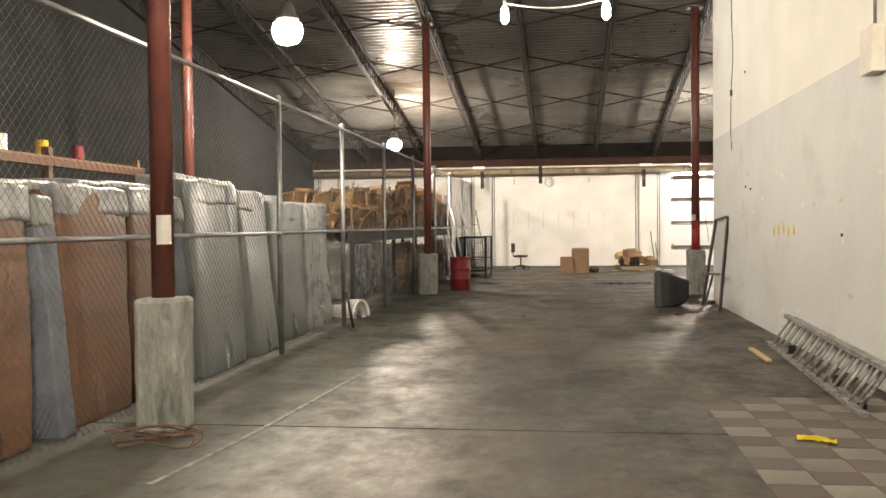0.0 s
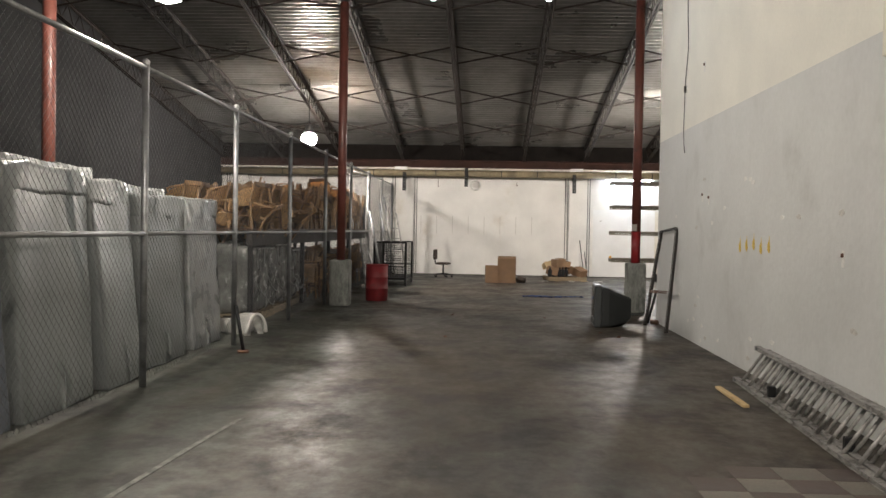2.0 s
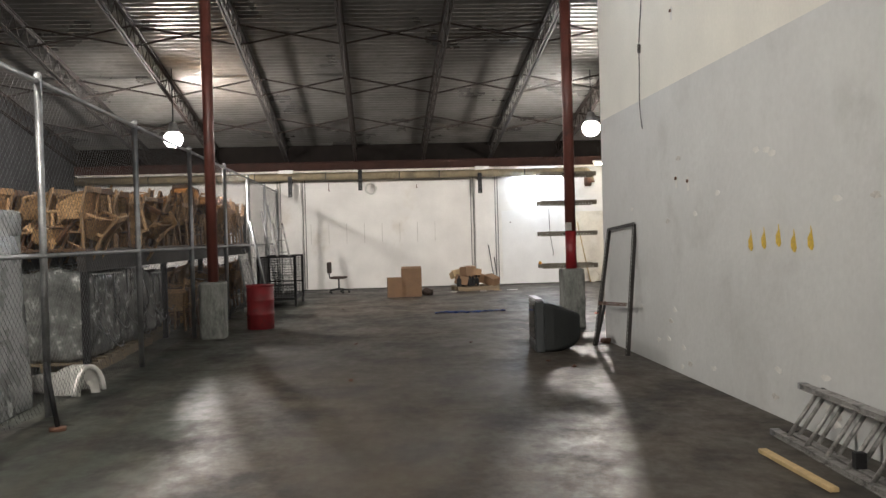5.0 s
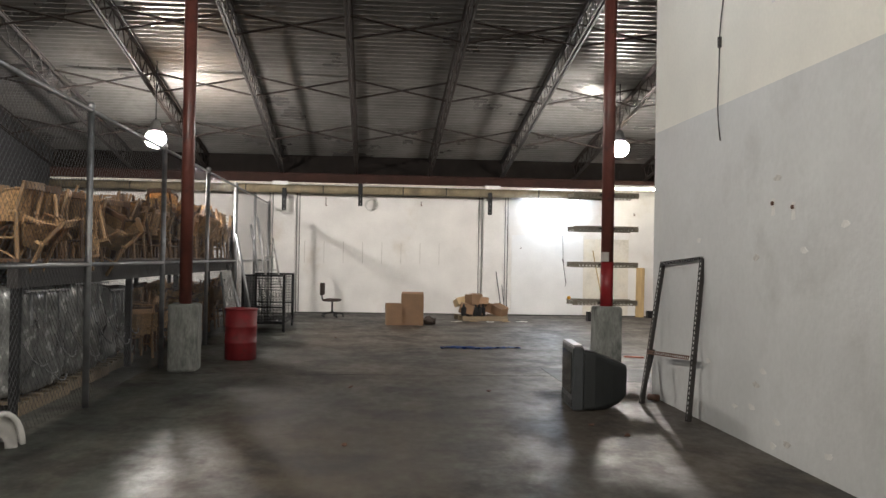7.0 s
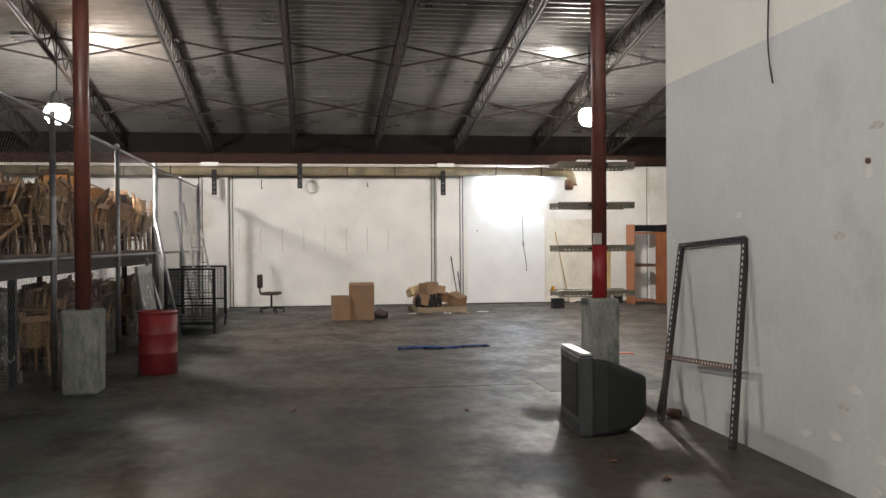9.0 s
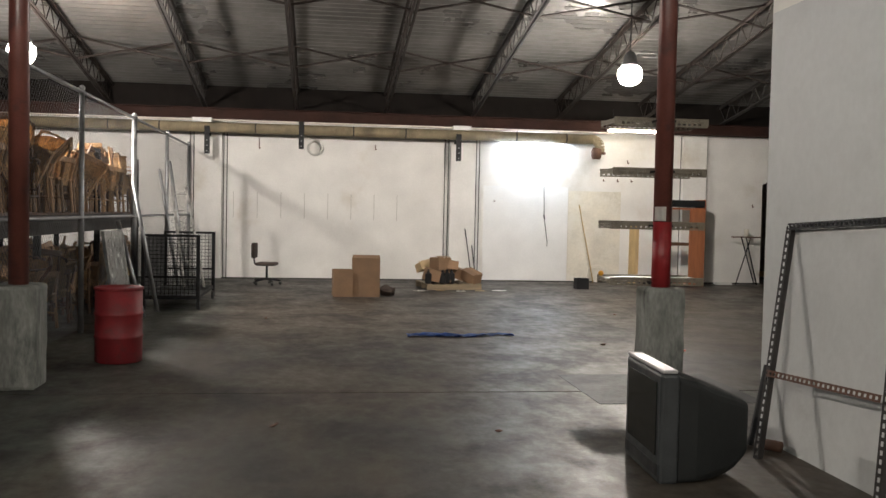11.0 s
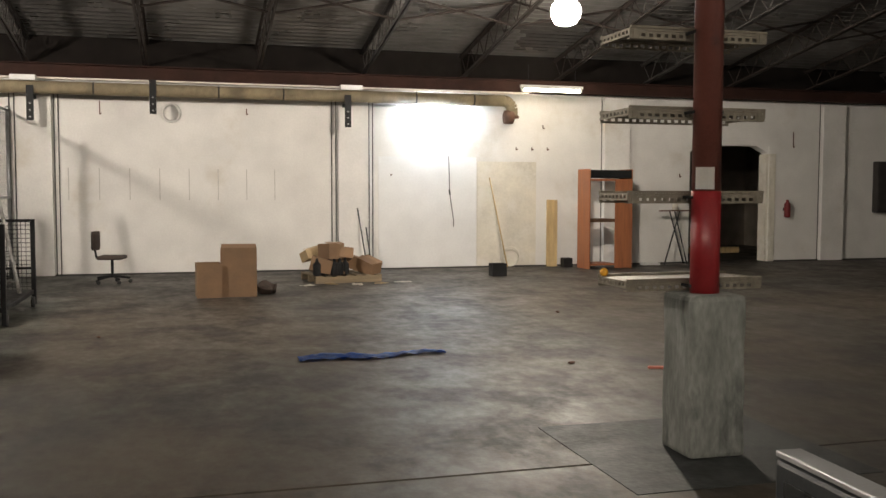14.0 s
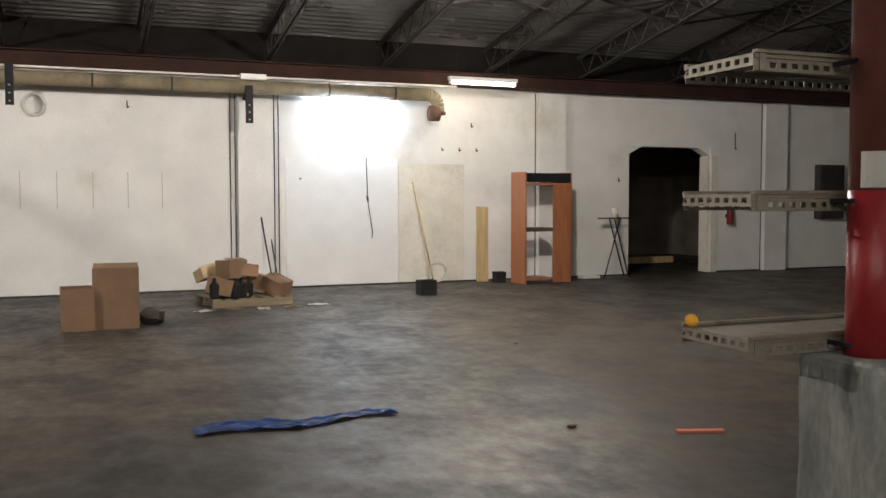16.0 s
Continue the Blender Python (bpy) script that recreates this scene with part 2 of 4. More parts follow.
CEMENT = material("dusty grey cement", (0.062, 0.066, 0.063), 0.6, spread=0.45, scale=2.5, fine=25, bump=0.3, second=(0.032, 0.033, 0.033), patch=(1.6, 0.42, 0.62), spec=0.2)
CHALK = material("pale paint line", (0.17, 0.168, 0.155), 0.8, spread=0.6, scale=9)
GLOBE = lit("frosted lamp glass", (1.0, 0.9, 0.78), 40.0)
_n, _l = GLOBE.node_tree.nodes, GLOBE.node_tree.links
_mix, _clear = _n.new("ShaderNodeMixShader"), _n.new("ShaderNodeBsdfTransparent")
_mix.inputs[0].default_value = 0.3
_l.new(_clear.outputs[0], _mix.inputs[1])
_l.new(_n["Principled BSDF"].outputs[0], _mix.inputs[2])
_l.new(_mix.outputs[0], _n["Material Output"].inputs["Surface"])
LAMPDIM = lit("weaker glowing arc tube", (1.0, 0.90, 0.76), HID_POWER * 0.6 * 5)
LAMPMID = lit("aged glowing arc tube", (1.0, 0.89, 0.76), HID_POWER * 0.75 * 5)
LAMP = lit("glowing arc tube", (1.0, 0.895, 0.78), HID_POWER * 5)
TUBE = lit("glowing tube", (0.8, 0.91, 1.0), TUBE_POWER)
TUBEWARM = lit("warm glowing tube", (1.0, 0.88, 0.68), TUBE_POWER * 0.25)
BULB = lit("glowing bulb", (0.95, 0.97, 1.0), BULB_POWER)


# ---- mesh helpers ----
def box(bm, lo, hi, m=None):
    c = [(a + b) / 2 for a, b in zip(lo, hi)]
    s = [max(abs(b - a), 1e-4) for a, b in zip(lo, hi)]
    mat = Matrix.Translation(c) @ Matrix.Diagonal((*s, 1))
    return bmesh.ops.create_cube(bm, size=1, matrix=(m @ mat) if m else mat)["verts"]


def rounded(bm, lo, hi, r=0.01, seg=2, m=None):
    vs = box(bm, lo, hi, m)
    es = list({e for v in vs for e in v.link_edges})
    bmesh.ops.bevel(bm, geom=es, offset=r, segments=seg, affect="EDGES", profile=0.5)


def rod(bm, a, b, r=0.01, seg=8, r2=None):
    a, b = Vector(a), Vector(b)
    d = b - a
    mat = Matrix.Translation((a + b) / 2) @ d.to_track_quat("Z", "Y").to_matrix().to_4x4()
    bmesh.ops.create_cone(bm, cap_ends=True, segments=seg, radius1=r, radius2=r if r2 is None else r2, depth=d.length, matrix=mat)


def lathe(bm, profile, seg=24, at=(0, 0, 0)):
    """A solid of revolution from (radius, height) pairs."""
    rings = []
    for r, z in profile:
        rings.append([bm.verts.new((at[0] + r * math.cos(2 * math.pi * k / seg), at[1] + r * math.sin(2 * math.pi * k / seg), at[2] + z)) for k in range(seg)])
    for p, q in zip(rings, rings[1:]):
        for k in range(seg):
            bm.faces.new((p[k], p[(k + 1) % seg], q[(k + 1) % seg], q[k]))
    bm.faces.new(rings[0][::-1])
    bm.faces.new(rings[-1])


def sweep(bm, pts, r, seg=6):
    """One unbroken tube along a line of points."""
    pts = [Vector(p) for p in pts]
    rings = []
    for k, p in enumerate(pts):
        d = (pts[min(k + 1, len(pts) - 1)] - pts[max(k - 1, 0)]).normalized()
        m = d.to_track_quat("Z", "Y").to_matrix()
        rings.append([bm.verts.new(p + m @ Vector((r * math.cos(2 * math.pi * q / seg), r * math.sin(2 * math.pi * q / seg), 0))) for q in range(seg)])
    for a, b in zip(rings, rings[1:]):
        off = min(range(seg), key=lambda o: (b[o].co - a[0].co).length)
        for q in range(seg):
            bm.faces.new((a[q], a[(q + 1) % seg], b[(q + 1 + off) % seg], b[(q + off) % seg]))
    bm.faces.new(rings[0][::-1])
    bm.faces.new(rings[-1])


def tube(name, mat, parent, pts, r, seg=6, label=""):
    bm = bmesh.new()
    sweep(bm, pts, r, seg)
    return part(name, bm, mat, parent, label, smooth=True)


def sheet(bm, nx, ny, f):
    """A grid of nx by ny cells whose corners are f(u, v)."""
    g = [[bm.verts.new(f(i / nx, j / ny)) for j in range(ny + 1)] for i in range(nx + 1)]
    for i in range(nx):
        for j in range(ny):
            bm.faces.new((g[i][j], g[i + 1][j], g[i + 1][j + 1], g[i][j + 1]))


def crumple(bm, amount, scale=3.0, seed=0.0):
    for v in bm.verts:
        v.co += noise.noise_vector(v.co * scale + Vector((seed, seed * 1.7, -seed))) * amount


def mesh_of(bm, name, mat, smooth=False):
    bmesh.ops.recalc_face_normals(bm, faces=bm.faces[:])
    me = bpy.data.meshes.new(name)
    bm.to_mesh(me)
    bm.free()
    me.materials.append(mat)
    if smooth:
        for p in me.polygons:
            p.use_smooth = True
    return me


def part(name, bm, mat, parent=None, label="", smooth=False):
    ob = new(name, mesh_of(bm, name, mat, smooth))
    if parent:
        ob.parent = parent
    return tagged(ob, label)


def thing(name, at, label, category, group="", rz=0.0):
    e = new(name)
    e.empty_display_size = 0.1
    e.matrix_basis = pose(*at, 0, 0, rz)
    return tagged(e, label, category, group)


def boxes(name, mat, parent, *spans, label="", r=0.0):
    bm = bmesh.new()
    for lo, hi in spans:
        if r:
            rounded(bm, lo, hi, r)
        else:
            box(bm, lo, hi)
    return part(name, bm, mat, parent, label)


def rods(name, mat, parent, *spans, r=0.01, seg=8, label=""):
    bm = bmesh.new()
    for a, b in spans:
        rod(bm, a, b, r, seg)
    return part(name, bm, mat, parent, label, smooth=seg > 6)


def structure(name, mat, label, category, *spans):
    bm = bmesh.new()
    for lo, hi in spans:
        box(bm, lo, hi)
    return tagged(part(name, bm, mat), label, category, kind="structure")


# ---- large structure ----
TOP = 9.6
floor = structure("floor", CONCRETE, "worn polished concrete floor with dark stains and joints", "floor", ((LEFT_X - 0.3, BACK_Y - 0.3, -0.25), (RIGHT_X + 0.3, FAR_Y + 8, -0.035)))
DOOR = (10.6, 12.62, 2.62)
wall = structure("wall_north", WHITE, "white painted block wall, scuffed and stained", "wall",
                 ((LEFT_X, FAR_Y, -0.1), (DOOR[0], FAR_Y + 0.3, 3.66)), ((DOOR[1], FAR_Y, -0.1), (RIGHT_X, FAR_Y + 0.3, 3.66)),
                 ((DOOR[0], FAR_Y, DOOR[2]), (DOOR[1], FAR_Y + 0.3, 3.66)))
structure("wall_west", DARKWALL, "block wall behind the storage, gloom in its near-black colour", "wall", ((LEFT_X - 0.3, BACK_Y, -0.1), (LEFT_X, FAR_Y + 0.3, TOP)))
structure("wall_east", DARKWALL, "near-black block wall of the hall", "wall", ((RIGHT_X, WALL_END - 0.3, -0.1), (RIGHT_X + 0.3, FAR_Y + 0.3, TOP)))
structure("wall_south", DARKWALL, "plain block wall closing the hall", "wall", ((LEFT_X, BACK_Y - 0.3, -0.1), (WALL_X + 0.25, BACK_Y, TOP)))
PAINT = 3.1
partition = structure("wall_partition", GREYWALL, "partition wall painted grey below and cream above", "wall",
                      ((WALL_X, BACK_Y, -0.1), (WALL_X + 0.25, WALL_END, PAINT)), ((WALL_X + 0.25, WALL_END - 0.25, -0.1), (RIGHT_X, WALL_END, PAINT)))
bm = bmesh.new()
box(bm, (WALL_X, BACK_Y, PAINT), (WALL_X + 0.25, WALL_END, TOP))
box(bm, (WALL_X + 0.25, WALL_END - 0.25, PAINT), (RIGHT_X, WALL_END, TOP))
part("upper_wall", bm, CREAM, partition, "cream upper part of the wall")

# roof deck: ribs run across the slope
bm = bmesh.new()
ribs = []
y = FAR_Y + 0.3
k = 0
while y > BACK_Y - 0.3:
    step = (0.07, 0.03, 0.07, 0.03)[k % 4]
    ribs.append((y, under_joist(y) + 0.5 + 0.012 * noise.noise(Vector((0.3, y * 1.9, 0.7))) + 0.003 * noise.noise(Vector((5.3, y * 11, 0.7))) + (0.06 if k % 4 in (1, 2) else 0)))
    y -= step
    k += 1
xa, xb = LEFT_X - 0.3, RIGHT_X + 0.3
row = [(bm.verts.new((xa, yy, zz)), bm.verts.new((xb, yy, zz))) for yy, zz in ribs]
for p, q in zip(row, row[1:]):
    bm.faces.new((p[0], p[1], q[1], q[0]))
deck = bmesh.ops.extrude_face_region(bm, geom=bm.faces[:])
for v in [v for v in deck["geom"] if isinstance(v, bmesh.types.BMVert)]:
    v.co.z += 0.12
tagged(part("ceiling", bm, DECK), "dull ribbed galvanised steel roof deck", "ceiling", kind="structure")


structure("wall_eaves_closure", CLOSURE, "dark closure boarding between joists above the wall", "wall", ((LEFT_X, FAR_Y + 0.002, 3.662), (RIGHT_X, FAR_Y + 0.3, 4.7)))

# open-web roof joists
JOIST_X = [-2.95 + 2.06 * k for k in range(-3, 13)]


def joist(x, mat):
    e = thing("roof_joist", (x, FAR_Y, EAVE), "open-web steel roof joist under the ribbed deck", "joist", "roof joists")
    up = bmesh.new()
    lo = bmesh.new()
    web = bmesh.new()
    stops = [(FAR_Y - 0.05, RIDGE_Y), (RIDGE_Y, BACK_Y)]
    for y0, y1 in stops:
        z0, z1 = under_joist(y0) - EAVE, under_joist(y1) - EAVE
        a, b = Vector((0, y0 - FAR_Y, z0)), Vector((0, y1 - FAR_Y, z1))
        d = (b - a)
        m = Matrix.Translation((a + b) / 2) @ d.to_track_quat("Y", "Z").to_matrix().to_4x4()
        L = d.length / 2
        for s in (-1, 1):
            box(lo, (s * 0.012, -L, 0), (s * 0.055, L, 0.008), m)
            box(lo, (s * 0.012, -L, 0), (s * 0.02, L, 0.045), m)
            box(up, (s * 0.012, -L, 0.44), (s * 0.06, L, 0.45), m)
            box(up, (s * 0.012, -L, 0.4), (s * 0.02, L, 0.45), m)
        count = int(d.length / 0.3)
        for k in range(count):
            p, q = a + d * (k / count), a + d * ((k + 1) / count)
            h0, h1 = (0.02, 0.42) if k % 2 else (0.42, 0.02)
            rod(web, p + Vector((0, 0, h0)), q + Vector((0, 0, h1)), 0.011, 4)
    part("lower_chord", lo, mat, e)
    part("upper_chord", up, mat, e)
    part("web", web, mat, e)
    return e


j0 = joist(JOIST_X[0], JOIST)
j1 = joist(JOIST_X[1], JOISTGREY)
for k, x in enumerate(JOIST_X[2:]):
    copy_thing(j1 if k % 3 == 1 else j0, pose(x, FAR_Y, EAVE))

# cross bridging between the joists
first = None
for r_ in range(11):
    yb = 29.1 - 3.2 * r_
    for a, b in zip(JOIST_X, JOIST_X[1:]):
        at = ((a + b) / 2, yb, under_joist(yb))
        if first is None:
            first = thing("cross_brace", at, "thin steel angle cross brace between roof joists", "brace", "joist bridging")
            h = (b - a) / 2 - 0.03
            for s in (-1, 1):
                rods("bar", JOIST, first, ((-h, 0.02 * s, 0.22 - 0.2 * s), (h, 0.02 * s, 0.22 + 0.2 * s)), r=0.02, seg=4)
        else:
            copy_thing(first, pose(*at))

# eaves beam, ledge and purlin lines
e = thing("eaves_beam", (7, FAR_Y - 0.22, EAVE - 0.26), "red oxide steel beam carrying the joist ends", "beam")
boxes("flange", BEAM, e, ((-16.2, -0.12, 0), (16.2, 0.12, 0.02)), ((-16.2, -0.12, 0.24), (16.2, 0.12, 0.26)))
boxes("web_plate", BEAM, e, ((-16.2, -0.01, 0.02), (16.2, 0.01, 0.24)))

# pilasters on the far wall, with dark conduits at their sides
for x in (-8.6, -2.86, 3.02, 8.78, 14.27, 20.0):
    structure("pilaster", WHITE, "white painted pilaster on the block wall", "pilaster", ((x - 0.3, FAR_Y - 0.12, 0), (x + 0.3, FAR_Y, EAVE - 0.3)))
    c = thing("wall_conduit", (x, FAR_Y, 0), "pair of thin dark conduits running up the wall", "conduit", "wall conduits")
    for dx in (-0.42, -0.335, 0.335, 0.41):
        if x > 4 and abs(dx) > 0.4:
            continue
        rods("pipe", JOISTGREY if abs(dx) > 0.4 else CABLE, c, ((dx, -0.03, 0.02), (dx, -0.03, EAVE - 0.3)), r=0.01, seg=6)

# black strip at the wall foot and the painted-over panels of the far wall
structure("trim_panel_white", PATCHWHITE, "flush white patch panel on the wall", "panel", ((3.55, FAR_Y - 0.02, 0.02), (5.62, FAR_Y, 2.28)))
structure("trim_panel_stained", PALEPANEL, "flush stained beige patch panel on the wall", "panel", ((5.64, FAR_Y - 0.016, 0.02), (6.95, FAR_Y, 2.2)))

structure("baseboard", CABLE, "thin black strip along the foot of the wall", "baseboard", ((LEFT_X, FAR_Y - 0.012, -0.02), (DOOR[0] - 0.01, FAR_Y - 0.002, 0.018)), ((DOOR[1] + 0.17, FAR_Y - 0.012, -0.02), (RIGHT_X, FAR_Y - 0.002, 0.018)))

# arched doorway
bm = bmesh.new()
for x, s in ((DOOR[0], 1), (DOOR[1], -1)):
    vs = [bm.verts.new(p) for p in ((x, FAR_Y + 0.02, DOOR[2]), (x + s * 0.32, FAR_Y + 0.02, DOOR[2]), (x, FAR_Y + 0.02, DOOR[2] - 0.16))]
    f = bm.faces.new(vs)
    g = bmesh.ops.extrude_face_region(bm, geom=[f])
    for v in g["geom"]:
        if isinstance(v, bmesh.types.BMVert):
            v.co.y += 0.26
tagged(part("trim_door_corners", bm, WHITE), "chamfered upper corners of the doorway", "trim", kind="structure")
structure("trim_door_jamb", PALEPANEL, "worn beige door jamb", "trim", ((DOOR[1] + 0.002, FAR_Y - 0.03, 0), (DOOR[1] + 0.16, FAR_Y - 0.002, 2.45)), ((DOOR[1] - 0.06, FAR_Y + 0.01, 0), (DOOR[1] - 0.002, FAR_Y + 0.29, 2.44)))
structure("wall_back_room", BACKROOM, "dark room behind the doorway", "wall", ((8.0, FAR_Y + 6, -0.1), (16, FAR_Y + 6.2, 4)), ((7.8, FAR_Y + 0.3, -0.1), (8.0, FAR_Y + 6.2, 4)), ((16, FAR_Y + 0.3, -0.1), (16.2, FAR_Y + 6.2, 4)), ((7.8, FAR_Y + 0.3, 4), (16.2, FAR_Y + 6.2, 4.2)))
e = thing("timber_beam", (12.6, FAR_Y + 3.0, 0), "pale timber lying on the back room floor", "timber")
boxes("timber", PLANK, e, ((-1.2, -0.1, -0.012), (1.2, 0.1, 0.14)), r=0.01)
e = thing("storage_crate", (11.4, FAR_Y + 4.4, 0), "dark crate in the unlit back room", "crate")
boxes("body", CHAIRDARK, e, ((-0.5, -0.4, -0.012), (0.4, 0.4, 0.75)), r=0.02)
boxes("lid", CHAIRDARK, e, ((-0.53, -0.43, 0.753), (0.43, 0.43, 0.8)), r=0.01)


# ---- columns ----
def column(x, y, plinth_h, red_to, label, with_paper, half=0.195, turn=-165, paper_h=0.13):
    e = thing("steel_column", (x, y, 0), label, "column", "hall columns")
    bm = bmesh.new()
    rounded(bm, (-half, -half, -0.012), (half, half, plinth_h), 0.035, 2)
    bmesh.ops.subdivide_edges(bm, edges=[q for q in bm.edges if q.calc_length() > 0.3], cuts=6, use_grid_fill=True)
    crumple(bm, 0.012, 4, x + y)
    part("plinth", bm, PLINTH, e, "chipped grey concrete plinth")
    top = under_joist(y) - 0.02
    rods("pole", REDPOLE, e, ((0, 0, max(plinth_h, red_to) - 0.01), (0, 0, top)), r=0.085, seg=28)
    if red_to:
        rods("lower_pole", BRIGHTRED, e, ((0, 0, plinth_h - 0.02), (0, 0, red_to)), r=0.087, seg=28, label="bright red lower length of pole")
    boxes("cap_plate", JOIST, e, ((-0.16, -0.16, top), (0.16, 0.16, top + 0.02)))
    if with_paper:
        bm = bmesh.new()
        z0 = with_paper
        sheet(bm, 6, 1, lambda u, v: (0.0895 * math.cos(math.radians(turn + 75 * u)), 0.0895 * math.sin(math.radians(turn + 75 * u)), z0 + paper_h * v))
        bmesh.ops.solidify(bm, geom=bm.faces[:], thickness=0.002)
        part("paper_label", bm, PAPER, e, "white paper label taped on")
    return e


column(-2.94, 19.1, 0.9, 0, "red-brown steel pole on a concrete plinth", 0)
column(2.84, 18.85, 0.95, 1.56, "steel pole painted red below on a concrete plinth", 1.57, 0.18)
column(-2.92, 5.42, 1.0, 0, "red-brown steel pole with paper label on a plinth", 1.4, 0.17, -95, 0.22)
e = thing("steel_column", (-5.75, 12.6, 0), "bare red-brown steel pole behind the wrapped furniture", "column", "hall columns")
rods("pole", REDPOLE, e, ((0, 0, -0.012), (0, 0, under_joist(12.6))), r=0.085, seg=24)

# ---- lamps: hanging globes, the last two unseen fill ----
def globe_lamp(x, y, z, glow=LAMP):
    e = thing("pendant_lamp", (x, y, z), "glowing globe lamp under the roof, two of them unseen fill", "lamp", "hall lamps")
    bm = bmesh.new()
    lathe(bm, [(0.05, -0.2), (0.14, -0.17), (0.195, -0.09), (0.21, 0.0), (0.19, 0.08), (0.13, 0.125), (0.1, 0.13)], 24)
    part("globe", bm, GLOBE, e, "glowing frosted globe", smooth=True)
    bm = bmesh.new()
    lathe(bm, [(0.03, -0.13), (0.085, -0.11), (0.11, -0.04), (0.11, 0.03), (0.07, 0.08), (0.02, 0.1)], 16)
    part("arc_tube", bm, glow, e, "bright arc tube inside the globe", smooth=True)
    bm = bmesh.new()
    lathe(bm, [(0.15, 0.128), (0.16, 0.14), (0.15, 0.17), (0.12, 0.2), (0.1, 0.3), (0.07, 0.36), (0.03, 0.38)], 20)
    part("ballast_housing", bm, GALV, e, "grey metal ballast housing", smooth=True)
    rods("hanger", BLACKSTEEL, e, ((0, 0, 0.37), (0, 0, under_joist(y) - z + 0.52)), r=0.012, seg=6)
    return e


globe_lamp(-4.85, 25.4, 3.92)
globe_lamp(4.9, 25.9, 4.05, LAMPMID)
globe_lamp(-3.63, 11.0, 4.2, LAMPDIM)
# Two unseen lamps, added to brighten the partition wall and near floor.
globe_lamp(-0.6, 2.4, 5.9, LAMPDIM)
globe_lamp(0.2, -3.5, 5.5)

e = thing("twin_bulb_light", (-0.05, 15.0, 5.2), "two bare bulbs joined by a white strip under the roof", "lamp")
for s in (-1, 1):
    bm = bmesh.new()
    lathe(bm, [(0.03, 0.14), (0.06, 0.1), (0.075, 0.0), (0.07, -0.1), (0.03, -0.16)], 16, (0.875 * s, 0, 0))
    part("bulb", bm, BULB, e, "glowing bulb", smooth=True)
    rods("lamp_holder", WHITETIN, e, ((0.875 * s, 0, 0.135), (0.875 * s, 0, 0.24)), r=0.035, seg=12)
    rods("drop_rod", GALV, e, ((0.9 * s, 0, 0.24), (0.9 * s, 0, under_joist(15) - 4.68)), r=0.01, seg=6)
rods("cable_strip", WHITETIN, e, *[((-0.875 + 0.175 * k, 0, 0.2 - 0.12 * math.sin(math.pi * k / 10)), (-0.7 + 0.175 * k, 0, 0.2 - 0.12 * math.sin(math.pi * (k + 1) / 10))) for k in range(10)], r=0.016, seg=6)


def tube_light(x, y, z, mat, label):
    e = thing("tube_light", (x, y, z), label, "tube light", "wall tube lights")
    rods("tube", mat, e, ((-0.6, 0, 0), (0.6, 0, 0)), r=0.026, seg=14, label="glowing tube")
    boxes("casing", WHITETIN, e, ((-0.66, -0.05, 0.035), (0.66, 0.05, 0.1)), r=0.01)
    for s in (-1, 1):
        boxes("end_cap", WHITETIN, e, ((s * 0.602, -0.03, -0.03), (s * 0.64, 0.03, 0.034)))
        rods("hanger", BLACKSTEEL, e, ((s * 0.5, 0, 0.1), (s * 0.5, 0, under_joist(y) - z - (0.26 if y > 31.9 else -0.02))), r=0.006, seg=6)
    return e


tube_light(4.78, FAR_Y - 0.3, 3.26, TUBE, "bright fluorescent tube fixed close to the wall")
tube_light(6.85, 31.2, 3.58, TUBEWARM, "warm fluorescent tube hanging by the pipe")

# ---- overhead pipe with brackets ----
e = thing("overhead_pipe", (0, 31.85, 3.42), "long aged lagged pipe along the top of the wall", "pipe")
rods("pipe_run", PIPE, e, ((LEFT_X + 0.1, 0, 0), (6.05, 0, 0)), r=0.115, seg=20)
bm = bmesh.new()
pts = [(6.05 + 0.2 * math.sin(a), 0, -0.2 + 0.2 * math.cos(a)) for a in [math.radians(15 * k) for k in range(7)]] + [(6.25, 0, -0.32)]
for a, b in zip(pts, pts[1:]):
    rod(bm, a, b, 0.115, 18)
part("elbow", bm, PIPE, e, smooth=True)
rods("flange", RUST, e, ((6.25, 0, -0.3), (6.25, 0, -0.35)), ((6.08, -0.02, -0.33), (6.25, -0.02, -0.33)), r=0.14, seg=18, label="dark rusty outlet")
for x in (-7, -5, -3.9, -1.8, 0.4, 1.6, 4.2, 5.4):
    rods("band", JOISTGREY, e, ((x, 0, 0), (x + 0.03, 0, 0)), r=0.118, seg=20)
e = thing("wall_ledge", (0, FAR_Y, 3.6), "thin whitish ledge above the pipe", "ledge")
boxes("strip", PALEPANEL, e, ((LEFT_X + 0.1, -0.5, -0.03), (6.6, -0.36, 0.0)))
for x in (-2.86, 3.0):
    boxes("cap_box", WHITETIN, e, ((x - 0.3, -0.62, -0.075), (x + 0.12, -0.505, 0.02)))
for x, z0 in ((-2.84, 2.82), (-0.76, 2.98), (2.84, 2.81)):
    e = thing("pipe_bracket", (x, 31.7, z0), "black steel bracket hanging under the pipe", "bracket", "pipe brackets")
    boxes("hanger_plate", BLACKSTEEL, e, ((-0.06, 0, 0), (0.06, 0.04, 0.62)))
    boxes("arm", BLACKSTEEL, e, ((-0.04, 0.042, 0.42), (0.04, FAR_Y - 31.7 - 0.002, 0.48)))
    for zz in (0.06, 0.18, 0.3):
        rods("bolt", GALV, e, ((0, -0.012, zz), (0, 0.0, zz)), r=0.016, seg=6)
e = thing("wall_fan_ring", (-0.45, FAR_Y, 3.05), "round grey cable ring hung on the wall", "ring")
